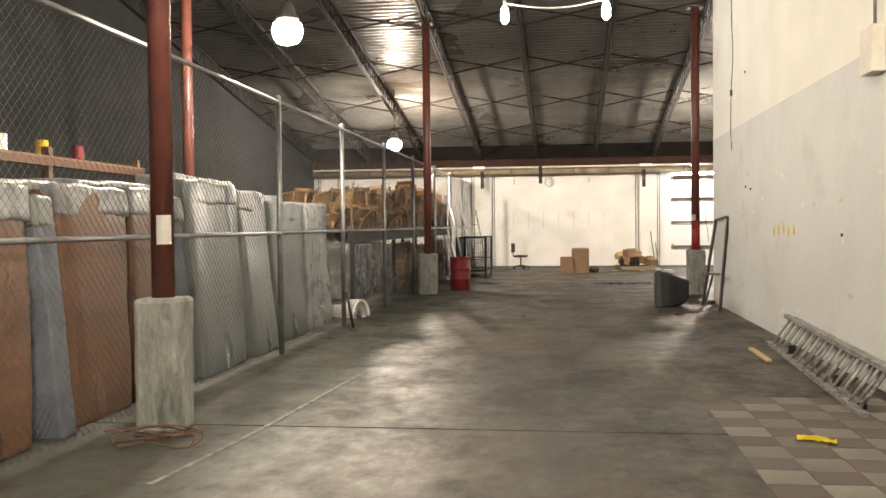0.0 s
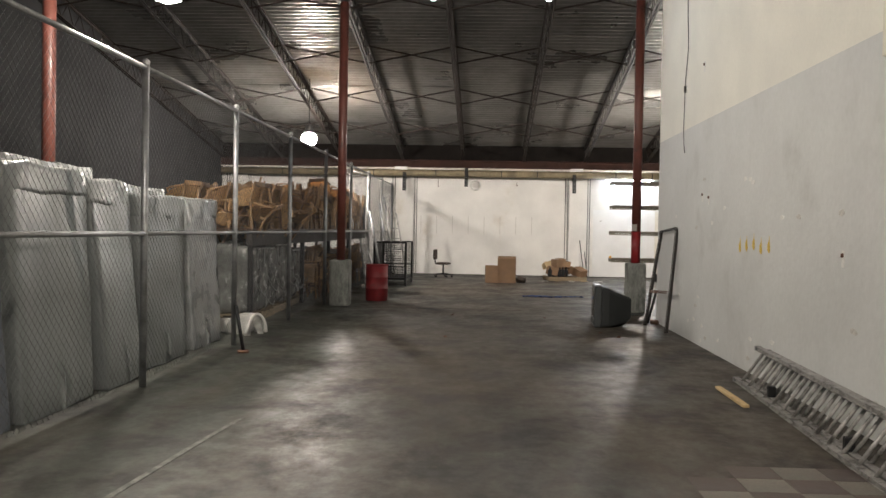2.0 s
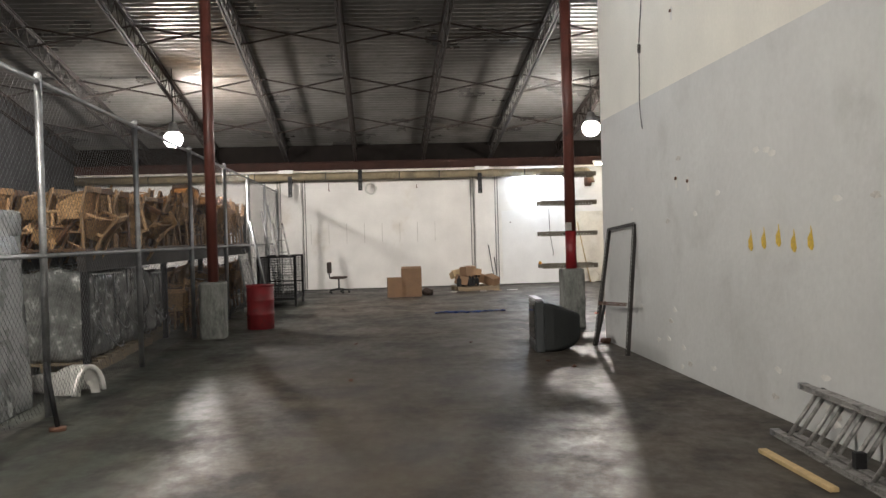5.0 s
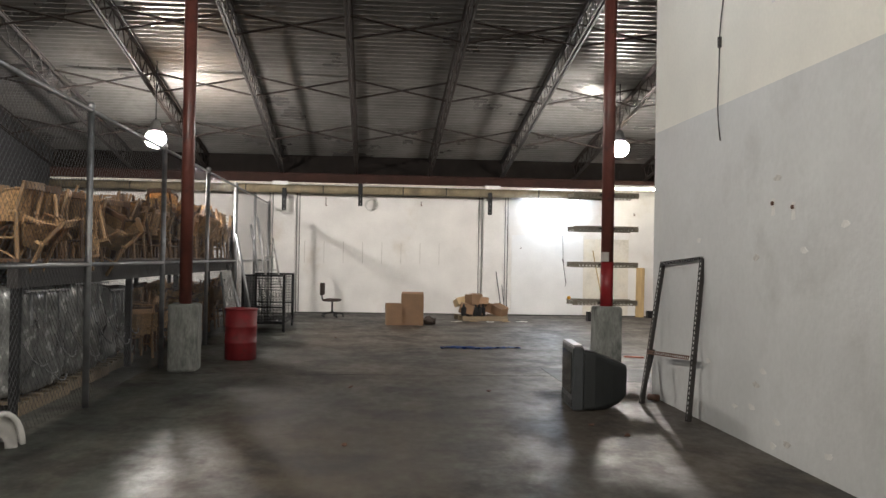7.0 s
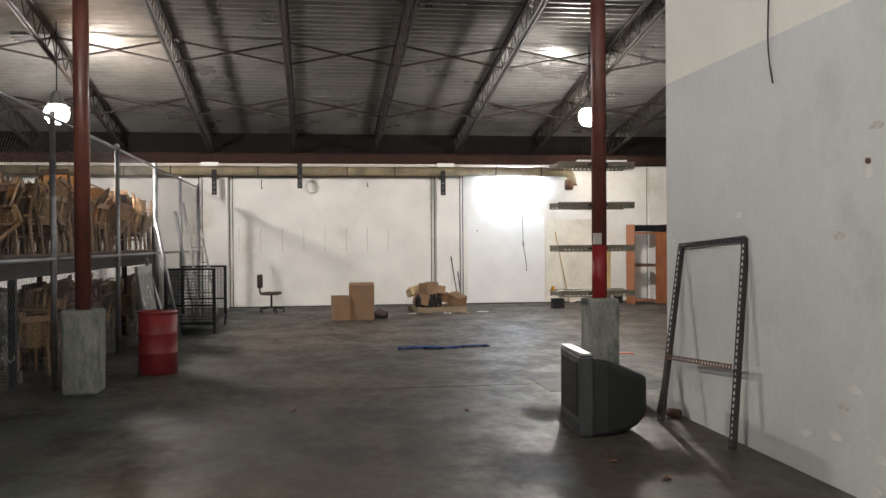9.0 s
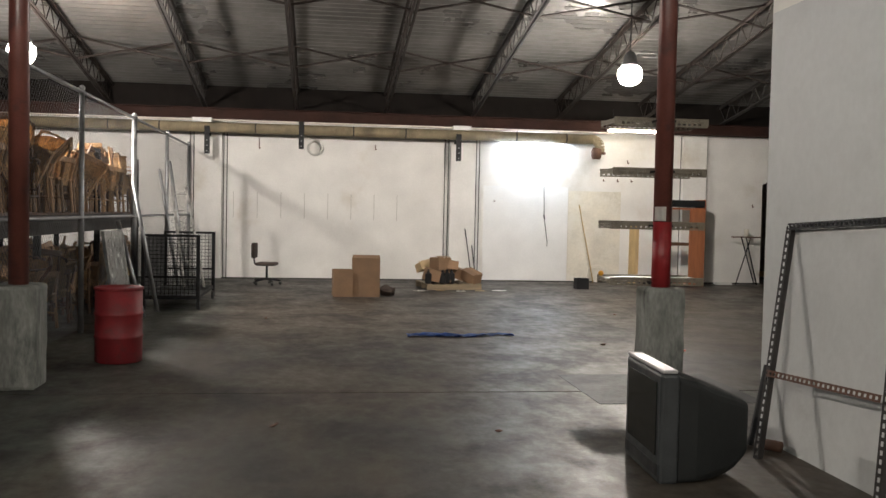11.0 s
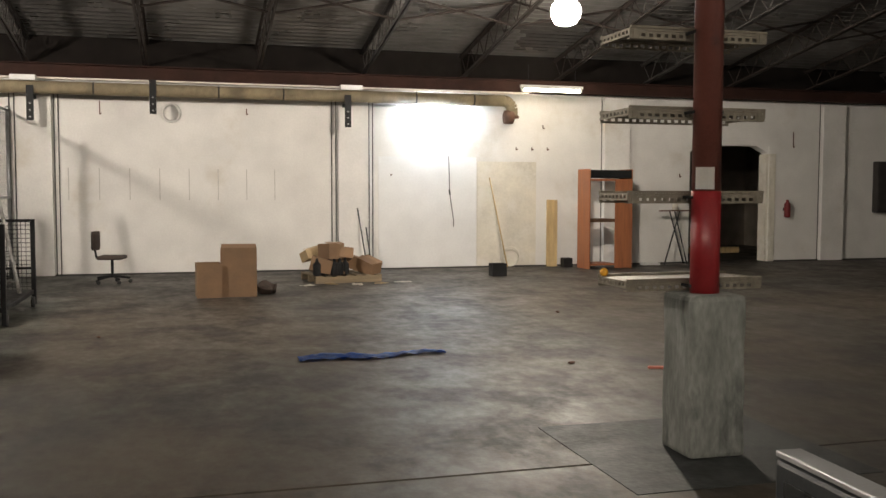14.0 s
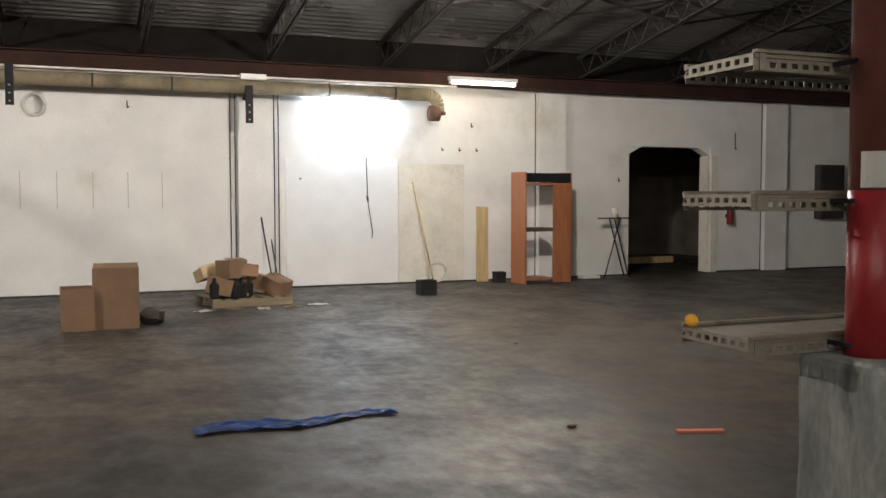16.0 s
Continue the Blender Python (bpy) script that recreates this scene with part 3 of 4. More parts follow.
tube("coil", SCUFF, e, [(0.16 * math.cos(a), -0.04, 0.16 * math.sin(a)) for a in [2 * math.pi * k / 20 for k in range(21)]], 0.03)

# small marks of the far wall
for k in range(8):
    x = -2.3 + 0.54 * k
    e = thing("wall_rub_mark", (x, FAR_Y, 1.4), "thin grey vertical rub mark on the wall", "mark", "wall rub marks")
    boxes("rub", MARK, e, ((-0.007, -0.004, 0), (0.007, 0, 0.6)))
for x, z, h in ((-1.73, 3.0, 0.25), (0.95, 3.05, 0.12), (3.8, 1.9, 0.12), (6.5, 2.45, 0.06), (6.85, 2.45, 0.06), (7.2, 2.45, 0.06), (7.1, 2.9, 0.08), (13.25, 2.6, 0.35), (10.35, 1.9, 0.08)):
    e = thing("wall_hook", (x, FAR_Y, z), "small dark metal hook on the wall", "hook", "wall hooks")
    rods("hook", RUST, e, ((0, -0.004, h), (0, -0.012, 0)), ((0, -0.012, 0), (0.03, -0.03, 0.02)), r=0.011, seg=6)
e = thing("hanging_cord", (5.1, FAR_Y - 0.03, 0.85), "thin dark cord hanging down the wall", "cord")
rods("cord", CABLE, e, ((-0.08, 0, 1.45), (-0.06, -0.01, 0.7)), ((-0.06, -0.01, 0.7), (0.03, -0.01, 0.1)), ((0.03, -0.01, 0.1), (0.02, 0, 0)), r=0.008, seg=6)
rods("knot", CABLE, e, ((-0.07, -0.01, 0.76), (-0.05, -0.01, 0.66)), r=0.018, seg=8)

# ---- chain-link fence ----
POSTS = [-6.4, -3.2, 0.05, 3.2, 6.35, 9.5, 12.65, 15.95, 19.3, 22.7, 26.0, 29.2, 32.2]
H = 3.05
fence = thing("chain_link_fence", (FENCE_X, 0, 0), "tall galvanised chain-link fence along the storage bay", "fence")
for y in POSTS:
    rods("post", GALV, fence, ((0, y, -0.012), (0, y, H)), r=0.034 if y != 26.0 else 0.045, seg=12)
    bm = bmesh.new()
    lathe(bm, [(0.04, 0), (0.04, 0.03), (0.02, 0.055)], 10, (0, y, H))
    part("post_cap", bm, GALV, fence)
for a, b in zip(POSTS, POSTS[1:]):
    rods("top_rail", GALV, fence, ((0, a + 0.035, H - 0.03), (0, b - 0.035, H - 0.03)), r=0.024, seg=10)
    rods("middle_rail", GALV, fence, ((0.01, a + 0.035, 1.45), (0.01, b - 0.035, 1.45)), r=0.022, seg=10)
    bm = bmesh.new()
    w, h, pitch = b - a, H - 0.1, 0.085
    for s in (1, -1):
        k = -h
        while k < w:
            u0, u1 = max(k, 0), min(k + h, w)
            if u1 - u0 > 0.02:
                p, q = u0 - k, u1 - k
                if s < 0:
                    rod(bm, (-0.03, b - u0, 0.04 + p), (-0.03, b - u1, 0.04 + q), 0.0018, 3)
                else:
                    rod(bm, (-0.034, a + u0, 0.04 + p), (-0.034, a + u1, 0.04 + q), 0.0018, 3)
            k += pitch
    part("wire_mesh", bm, WIRE, fence, "galvanised diamond wire mesh")
e = thing("fence_latch_bar", (FENCE_X + 0.28, 12.0, 0), "dark steel prop with a round foot beside the fence", "prop")
rods("bar", BLACKSTEEL, e, ((-0.1, 0.1, 0.55), (0.02, 0, 0.02)), r=0.022, seg=8)
rods("foot", RUST, e, ((0.02, 0, -0.012), (0.02, 0, 0.02)), r=0.07, seg=14)


# ---- wrapped furniture leaning behind the fence ----
def wrapped_panel(y0, y1, x, h, lean, mat, cap, label, seed, depth=0.3):
    """A standing board or mattress in shrink wrap, bulging at the top."""
    e = thing("wrapped_mattress", (x, (y0 + y1) / 2, -0.012), label, "wrapped furniture", "wrapped furniture")
    w = (y1 - y0) / 2
    bm = bmesh.new()
    rounded(bm, (-depth, -w, 0), (0, w, h), 0.03, 2)
    bmesh.ops.subdivide_edges(bm, edges=[q for q in bm.edges if q.calc_length() > 0.25], cuts=9, use_grid_fill=True)
    for v in bm.verts:
        z = v.co.z
        v.co.x -= lean * z
        v.co.y *= 1 - 0.06 * abs(1 - z / h) - 0.03 * (z / h)
        if v.co.y > 0:
            v.co.y -= 0.22 * w * (1 - z / h)
    crumple(bm, 0.02, 1.8, seed)
    crumple(bm, 0.006, 8, seed + 3)
    part("wrapped_body", bm, mat, e, smooth=True)
    bm = bmesh.new()
    rounded(bm, (-depth - 0.008, -w - 0.004, h - 0.22), (0.005, w + 0.004, h + 0.03), 0.03, 2)
    bmesh.ops.subdivide_edges(bm, edges=[q for q in bm.edges if q.calc_length() > 0.15], cuts=7, use_grid_fill=True)
    for v in bm.verts:
        v.co.x -= lean * v.co.z
        v.co.y *= 0.97
    crumple(bm, 0.028, 3, seed + 5)
    crumple(bm, 0.007, 10, seed + 8)
    part("plastic_hood", bm, cap, e, "crumpled clear plastic hood", smooth=True)
    return e


PANELS = [(2.3, 3.7, -3.62, 1.86, 0.05, WRAPWOOD, PLASTICPALE), (3.75, 4.95, -3.6, 1.82, 0.06, WRAPWOOD, PLASTICPALE), (5.0, 5.25, -3.52, 1.75, 0.1, BLUEGREY, PLASTIC),
          (5.3, 6.45, -3.62, 1.86, 0.05, WRAPWOOD, PLASTICPALE), (6.5, 7.3, -3.64, 1.88, 0.05, WRAPWOOD, PLASTICPALE), (7.35, 7.6, -3.55, 1.8, 0.09, BLUEGREY, PLASTIC),
          (7.65, 9.15, -3.52, 2.0, 0.09, PLASTIC, PLASTIC), (9.2, 10.2, -3.5, 1.95, 0.12, PLASTIC, PLASTICPALE), (10.3, 11.9, -3.6, 1.84, 0.06, PLASTIC, PLASTIC),
          (12.0, 13.35, -3.62, 1.86, 0.07, PLASTICPALE, PLASTICPALE)]
for k, (a, b, x, h, lean, mat, cap) in enumerate(PANELS):
    label = {WRAPWOOD: "brown board furniture wrapped in clear plastic", BLUEGREY: "blue-grey packing blanket standing folded on edge"}.get(mat, "grey mattress standing on edge in shrink wrap")
    wrapped_panel(a, b, x, h, lean, mat, cap, label, k * 3.1)
for k, (a, b, h) in enumerate(((2.5, 4.6, 1.9), (4.7, 6.6, 1.92), (6.8, 8.6, 1.98), (9.0, 10.9, 2.14), (11.6, 13.2, 2.0))):
    wrapped_panel(a, b, -4.3, h, 0.05, PLASTIC, PLASTICPALE, "wrapped mattress in the second row", 40 + k * 2.3, 0.5)

# timber rack seen above the wrapped boards
e = thing("timber_rack", (-6.6, 9.0, 0), "dark timber rack with small coloured items on top", "rack")
for y in (-4, -1.5, 1.0, 3.5):
    boxes("upright", CHAIRDARK, e, ((-0.05, y, -0.012), (0.05, y + 0.1, 2.6)))
for z in (1.1, 2.35):
    boxes("rail", RUST, e, ((-0.08, -4.1, z), (0.08, 3.7, z + 0.1)))
boxes("board", CHAIRDARK, e, ((-0.4, -4.1, 2.452), (0.08, 3.7, 2.48)))
for k in range(7):
    b_ = thing("paint_can", (-6.7, 5.6 + 0.9 * k, 2.478), "small coloured can on the timber rack", "can", "cans on the rack")
    bm = bmesh.new()
    lathe(bm, [(0.08, 0), (0.08, 0.2), (0.085, 0.21), (0.07, 0.215)], 14)
    part("can_body", bm, (DRUMRED, PAPER, OCHRE)[k % 3], b_)


# ---- stacked chairs on a rack ----
def wooden_chair(wood, seat, label):
    e = thing("wooden_chair", (0, 0, 0), label, "chair", "stacked wooden chairs")
    for sx in (-1, 1):
        rods("leg", wood, e, ((0.19 * sx, -0.19, 0), (0.18 * sx, -0.18, 0.44)), r=0.02, seg=6)
        rods("leg", wood, e, ((0.19 * sx, 0.21, 0), (0.18 * sx, 0.18, 0.44)), ((0.18 * sx, 0.18, 0.44), (0.17 * sx, 0.25, 0.73)), r=0.021, seg=6)
    boxes("seat", seat, e, ((-0.21, -0.22, 0.43), (0.21, 0.2, 0.47)), r=0.012)
    bm = bmesh.new()
    sheet(bm, 12, 4, lambda u, v: ((0.235 + 0.03 * v) * math.sin(math.radians(230 * (u - 0.5))), 0.0 + (0.2 + 0.05 * v) * math.cos(math.radians(230 * (u - 0.5))), 0.36 + (0.22 + 0.13 * math.cos(math.radians(115 * (2 * u - 1))) ) * v))
    bmesh.ops.solidify(bm, geom=bm.faces[:], thickness=0.014)
    part("back_panel", bm, seat, e, "curved woven tub back")
    boxes("top_rail", wood, e, ((-0.19, 0.235, 0.67), (0.19, 0.265, 0.75)), r=0.01)
    arc = [(0.26 * math.sin(a_), 0.02 + 0.24 * math.cos(a_), 0.64 + 0.05 * math.cos(a_)) for a_ in [math.radians(-115 + 23 * k) for k in range(11)]]
    tube("arm_hoop", wood, e, arc, 0.02, label="bent wooden arm hoop")
    for sx in (-1, 1):
        rods("arm_post", wood, e, ((0.2 * sx, -0.1, 0.45), (0.245 * sx, -0.06, 0.62)), r=0.016, seg=6)
    for a, b in (((-0.185, -0.185, 0.2), (-0.185, 0.2, 0.2)), ((0.185, -0.185, 0.2), (0.185, 0.2, 0.2)), ((-0.185, -0.185, 0.28), (0.185, -0.185, 0.28))):
        rods("stretcher", wood, e, (a, b), r=0.012, seg=6)
    return e


rack = thing("chair_rack", (-4.5, 24.2, 0), "dark steel storage rack loaded with stacked chairs", "rack")
for y in (-8.8, -4.7, -1.6, 1.5, 4.6):
    for x in (-0.75, 0.7):
        boxes("upright", BLACKSTEEL, rack, ((x - 0.04, y - 0.04, -0.012), (x + 0.04, y + 0.04, 2.5 if y > 0 else 1.5)))
for x in (-0.75, 0.7):
    boxes("beam", JOISTGREY, rack, ((x - 0.05, -8.9, 1.22), (x + 0.05, 4.7, 1.47)))
boxes("deck_board", CHAIRDARK, rack, ((-0.8, -8.9, 1.472), (0.76, 4.7, 1.5)))

pale = wooden_chair(CHAIRWOOD, RUSH, "pale wooden chair with woven seat in a stack")
dark = wooden_chair(CHAIRDARK, RUSH, "dark wooden chair with woven seat in a stack")
rng = random.Random(4)
spots = []
for i in range(27):
    y = 15.6 + 0.48 * i
    for d in range(3):
        x = -3.96 - 0.52 * d
        spots.append((x, y, 1.5, False))
        spots.append((x + rng.uniform(-0.08, 0.08), y + 0.2, 2.08 + 0.36 * min(1, max(0, (y - 16.5) / 5)) + rng.uniform(-0.08, 0.12), True))
for i in range(13):
    y = 20.6 + 0.62 * i
    for d in range(2):
        spots.append((-3.98 - 0.55 * d, y, -0.012, False))
        spots.append((-3.98 - 0.55 * d, y + 0.25, 0.9 + rng.uniform(0, 0.1), True))
done = {}
for x, y, z, upside in spots:
    src = dark if rng.random() < (0.55 if z < 1 else 0.22) else pale
    rz = -90 + rng.uniform(-30, 30) - (70 if rng.random() < 0.3 else 0)
    m = pose(x, y, z, 0, 0, rz)
    if upside:
        # stacked askew, or turned over with its legs in the air
        if rng.random() < 0.55:
            m = Matrix.Translation((x, y, z - 0.66)) @ pose(0, 0, 0, rng.uniform(-32, 32), rng.uniform(-32, 32), rz)
        else:
            m = Matrix.Translation((x, y, z)) @ pose(0, 0, 0, 180 + rng.uniform(-20, 20), rng.uniform(-20, 20), rz)
    if src not in done:
        done[src] = True
        src.matrix_basis = m
    else:
        copy_thing(src, m)

# plastic-wrapped furniture below the rack's end
for k, (a, b, h, x) in enumerate(((15.4, 16.9, 1.22, -3.75), (17.0, 18.6, 1.25, -3.8), (18.7, 20.0, 1.12, -3.85))):
    e = thing("wrapped_pallet_load", (x, (a + b) / 2, 0), "pallet of furniture under dark shiny plastic wrap", "pallet load", "wrapped pallet loads")
    w = (b - a) / 2
    for i in range(6):
        yy = -w + i * (2 * w - 0.1) / 5
        boxes("top_board", PALLETWOOD, e, ((-1.1, yy, 0.1), (0, yy + 0.1, 0.125)))
    for xx in (-1.1, -0.6, -0.1):
        boxes("stringer", PALLETWOOD, e, ((xx, -w, -0.012), (xx + 0.1, w, 0.0985)))
    bm = bmesh.new()
    rounded(bm, (-1.05, -w + 0.03, 0.128), (-0.04, w - 0.03, h), 0.12, 3)
    bmesh.ops.subdivide_edges(bm, edges=[q for q in bm.edges if q.calc_length() > 0.2], cuts=10, use_grid_fill=True)
    crumple(bm, 0.07, 3, k * 5.0)
    crumple(bm, 0.03, 9, k * 7.0)
    for v in bm.verts:
        v.co.z = max(v.co.z, 0.128)
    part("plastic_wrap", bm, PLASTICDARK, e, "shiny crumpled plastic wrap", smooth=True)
    for i in range(4):
        yy = -w + 0.2 + i * (2 * w - 0.4) / 3.6
        bend = [(0.03 + 0.05 * math.sin(a_), yy + 0.3 * math.sin(a_), 0.72 - 0.11 * (i % 3) - 0.3 * math.cos(a_ - 0.9)) for a_ in [math.radians(18 * q_) for q_ in range(-2, 6)]]
        tube("bent_tube", GALV, e, bend, 0.009, label="pale bent tube of a chair frame")
    rods("edge_tube", GALV, e, ((0.0, -w + 0.1, h - 0.04), (0.0, w - 0.1, h - 0.06)), *[((0.0, -w + 0.25 + 0.4 * q_, h - 0.05), (0.01, -w + 0.25 + 0.4 * q_, h - 0.38)) for q_ in range(3)], r=0.014, seg=6, label="pale steel tube edge")

# toilet bowl standing at the fence
e = thing("toilet_bowl", (-3.52, 13.95, -0.012), "white porcelain toilet bowl lying face down on the floor", "toilet", rz=62)
bm = bmesh.new()


def bowl_shell(u, v):
    a = math.pi * u
    r = 0.23 * (math.sin(math.pi * min(1.0, 0.12 + 0.5 * v)) ** 0.6)
    return (r * math.cos(a), 0.24 - 0.5 * v, 0.03 * v + 1.4 * r * math.sin(a) * (1 - 0.12 * v))


sheet(bm, 20, 14, bowl_shell)
bmesh.ops.solidify(bm, geom=bm.faces[:], thickness=0.055)
low = min(v.co.z for v in bm.verts)
for v in bm.verts:
    v.co.z -= low
part("bowl", bm, PORCELAIN, e, smooth=True)
bm = bmesh.new()
rounded(bm, (-0.14, 0.2, 0.0), (0.14, 0.46, 0.2), 0.05, 3)
part("foot", bm, PORCELAIN, e, smooth=True)
bm = bmesh.new()
sheet(bm, 20, 4, lambda u, v: ((0.2 - 0.13 * v) * math.cos(math.pi * u), -0.2 - 0.05 * math.sin(math.pi * v), (0.29 - 0.18 * v) * math.sin(math.pi * u) + 0.004))
bmesh.ops.solidify(bm, geom=bm.faces[:], thickness=0.03)
for v in bm.verts:
    v.co.z = max(v.co.z, 0.0)
part("bowl_front", bm, PORCELAIN, e, "rounded front with a dark arched opening", smooth=True)
tube("rim", PORCELAIN, e, [(0.2 * math.cos(a), -0.25, 0.025 + 0.27 * math.sin(a)) for a in [math.radians(15 * k) for k in range(13)]], 0.025, 8)
# ---- things at the partition wall ----
# aluminium extension ladder on its side, leaning on the wall
e = thing("extension_ladder", (2.39, 6.29, 0), "aluminium extension ladder standing on edge against the wall", "ladder", rz=-2.9)
L, X1, Z1 = 4.46, 0.23, 0.335
for sec, (off, y0, y1) in enumerate(((0.0, 0.0, L), (0.065, 0.3, L - 0.15))):
    for top in (0, 1):
        dx, dz = off + X1 * top * 0.93, (Z1 - 0.03 * sec) * top + 0.012 * sec
        rail = boxes("rail", ALU, e, ((dx - 0.012, y0, dz - 0.012), (dx + 0.012, y1, dz + 0.03)), ((dx - 0.03, y0, dz - 0.012), (dx + 0.03, y1, dz - 0.006)), ((dx - 0.03, y0, dz + 0.024), (dx + 0.03, y1, dz + 0.0305)))
        for y in (y0, y1 - 0.05):
            boxes("end_cap", BLACKSTEEL if sec else GALV, rail, ((dx - 0.033, y - 0.004, dz - 0.0125), (dx + 0.033, y + 0.05, dz + 0.034)), r=0.004)
    for k in range(14 if sec == 0 else 13):
        y = y0 + 0.17 + k * 0.31
        if y < y1 - 0.1:
            rods("rung", ALU, e, ((off, y, 0.02), (off + X1 * 0.93, y, Z1 - 0.01)), r=0.016, seg=8)
for y in (1.1, 3.2):
    boxes("rung_lock", BLACKSTEEL, e, ((0.02, y, 0.04), (0.09, y + 0.06, 0.14)), r=0.006)

e = thing("wood_stick", (2.3, 9.72, -0.012), "short pale wooden stick on the floor", "stick")
boxes("stick", PLANK, e, ((-0.03, -0.5, 0), (0.03, 0.5, 0.03)), r=0.006)

e = thing("yellow_cloth", (1.82, 5.46, -0.012), "crumpled yellow cloth on the floor tiles", "cloth", rz=-15)
bm = bmesh.new()
sheet(bm, 16, 8, lambda u, v: (0.26 * (u - 0.5), 0.14 * (v - 0.5) + 0.03 * math.sin(5 * u), 0.022 + 0.02 * noise.noise(Vector((u * 5, v * 3, 1)))))
bmesh.ops.solidify(bm, geom=bm.faces[:], thickness=0.018)
part("cloth", bm, YELLOW, e, smooth=True)


# leaning shelf frame of slotted steel
def slotted(name, parent, a, b, wide=0.045, out=(0, 0, 1), face=(1, 0, 0), mat=None):
    """An L-shaped steel angle from a to b with a row of dark slots on its face."""
    a, b = Vector(a), Vector(b)
    d = (b - a).normalized()
    f = Vector(face)
    f = (f - d * f.dot(d)).normalized()
    s = d.cross(f)
    m = Matrix((d, s, f)).transposed().to_4x4()
    m.translation = a
    n_ = (b - a).length
    bm = bmesh.new()
    band = wide * 0.28
    box(bm, (0, -wide / 2, -0.004), (n_, -wide / 2 + band, 0), m)
    box(bm, (0, wide / 2 - band, -0.004), (n_, wide / 2, 0), m)
    box(bm, (0, wide / 2 - 0.003, -wide), (n_, wide / 2, -0.0045), m)
    k = 0.0
    while k < n_ - 0.02:
        box(bm, (k, -wide / 2 + band, -0.004), (k + 0.022, wide / 2 - band, 0), m)
        k += 0.05
    ob = part(name, bm, mat or SHELFSTEEL, parent)
    return ob


e = thing("shelf_frame", (2.68, 15.85, 0), "slotted steel shelf end frame leaning on the wall", "shelf frame")
slotted("upright", e, (0.06, -0.57, -0.012), (0.21, -0.5, 1.62), face=(-1, -0.3, 0), mat=JOISTGREY)
slotted("upright", e, (-0.07, 0.58, -0.012), (0.2, 0.74, 1.56), face=(-1, -0.3, 0), mat=JOISTGREY)
slotted("top_bar", e, (0.2, -0.5, 1.615), (0.19, 0.74, 1.555), face=(-1, 0, 0), mat=BLACKSTEEL)
slotted("cross_bar", e, (0.085, -0.54, 0.62), (0.02, 0.64, 0.56), face=(-1, 0, 0.2), mat=RUST)
e = thing("steel_offcut", (2.83, 16.75, 0), "short dark steel offcut leaning on the wall corner", "offcut")
rods("offcut", BLACKSTEEL, e, ((-0.1, 0, -0.005), (0.06, 0.1, 0.55)), r=0.022, seg=6)
rods("block", RUST, e, ((-0.05, -0.1, 0.03), (0.03, -0.2, 0.03)), r=0.04, seg=8)

# stains, scuffs, cable and boxes on the partition
for k, y in enumerate((11.82, 11.55, 11.27, 11.0, 10.72)):
    e = thing("ochre_mark", (WALL_X, y, 1.36 + 0.02 * (k % 3)), "ochre yellow paint drip on the grey wall", "mark", "ochre wall marks")
    bm = bmesh.new()
    lathe(bm, [(0.016, -0.03), (0.05, 0.0), (0.045, 0.06), (0.012, 0.11), (0.006, 0.15)], 10)
    for v in bm.verts:
        v.co.x = -0.003 + 0.05 * v.co.x
        v.co += Vector((0, 0.012 * math.sin(40 * v.co.z), 0))
    part("drip", bm, OCHRE, e)
e = thing("wall_cable", (WALL_X, 14.9, 2.75), "thin loose cable hanging down the partition", "cable")
pts = [Vector((-0.02 - 0.012 * math.sin(3.1 * z), 0.05 * math.sin(2.3 * z) + 0.02 * math.sin(7 * z), z)) for z in [0.12 * k for k in range(24)]]
tube("cable", JOISTGREY, e, pts, 0.007, 5)
rods("cable_knot", JOISTGREY, e, (pts[8] + Vector((0, 0, -0.05)), pts[8] + Vector((0, 0, 0.05))), r=0.02, seg=6)
rs = random.Random(9)
for k in range(34):
    y, z = rs.uniform(7, 16.5), rs.choice((rs.uniform(0.05, 0.3), rs.uniform(0.1, 0.8), rs.uniform(1.6, 2.4)))
    e = thing("plaster_scuff", (WALL_X, y, z), "small bare plaster scuff on the grey wall", "scuff", "wall scuffs")
    bm = bmesh.new()
    n_ = 9
    vs = [bm.verts.new((-0.003, rs.uniform(0.5, 1) * 0.09 * math.cos(2 * math.pi * i / n_), rs.uniform(0.5, 1) * 0.035 * math.sin(2 * math.pi * i / n_))) for i in range(n_)]
    f = bm.faces.new(vs)
    g = bmesh.ops.extrude_face_region(bm, geom=[f])
    for v in g["geom"]:
        if isinstance(v, bmesh.types.BMVert):
            v.co.x += 0.003
    part("scuff", bm, SCUFF if k % 3 else MARK, e)
for y, z in ((13.38, 2.0), (13.75, 2.05), (8.7, 1.35), (13.8, 3.85)):
    e = thing("wall_anchor", (WALL_X, y, z), "dark screw hole with torn plaster on the wall", "anchor", "wall anchors")
    boxes("torn_plaster", SCUFF, e, ((-0.004, -0.03, -0.07), (0, 0.03, 0.07)))
    rods("screw", RUST, e, ((-0.02, 0, 0.03), (-0.004, 0, 0.03)), r=0.018, seg=8)
e = thing("junction_box", (WALL_X, 7.6, 2.85), "beige metal junction box on the partition", "junction box")
boxes("box_body", PALEPANEL, e, ((-0.12, -0.17, 0), (0, 0.17, 0.42)), r=0.01)
rods("conduit", GALV, e, ((-0.04, 0, 0.42), (-0.04, 0, 3.2)), r=0.015)
e = thing("red_switch", (WALL_X, 7.05, 1.25), "small red switch box on the grey wall", "switch")
boxes("switch_body", DRUMRED, e, ((-0.05, -0.04, 0), (0, 0.04, 0.12)), r=0.006)
boxes("switch_plate", JOISTGREY, e, ((-0.012, -0.06, -0.08), (0, 0.06, -0.002)))

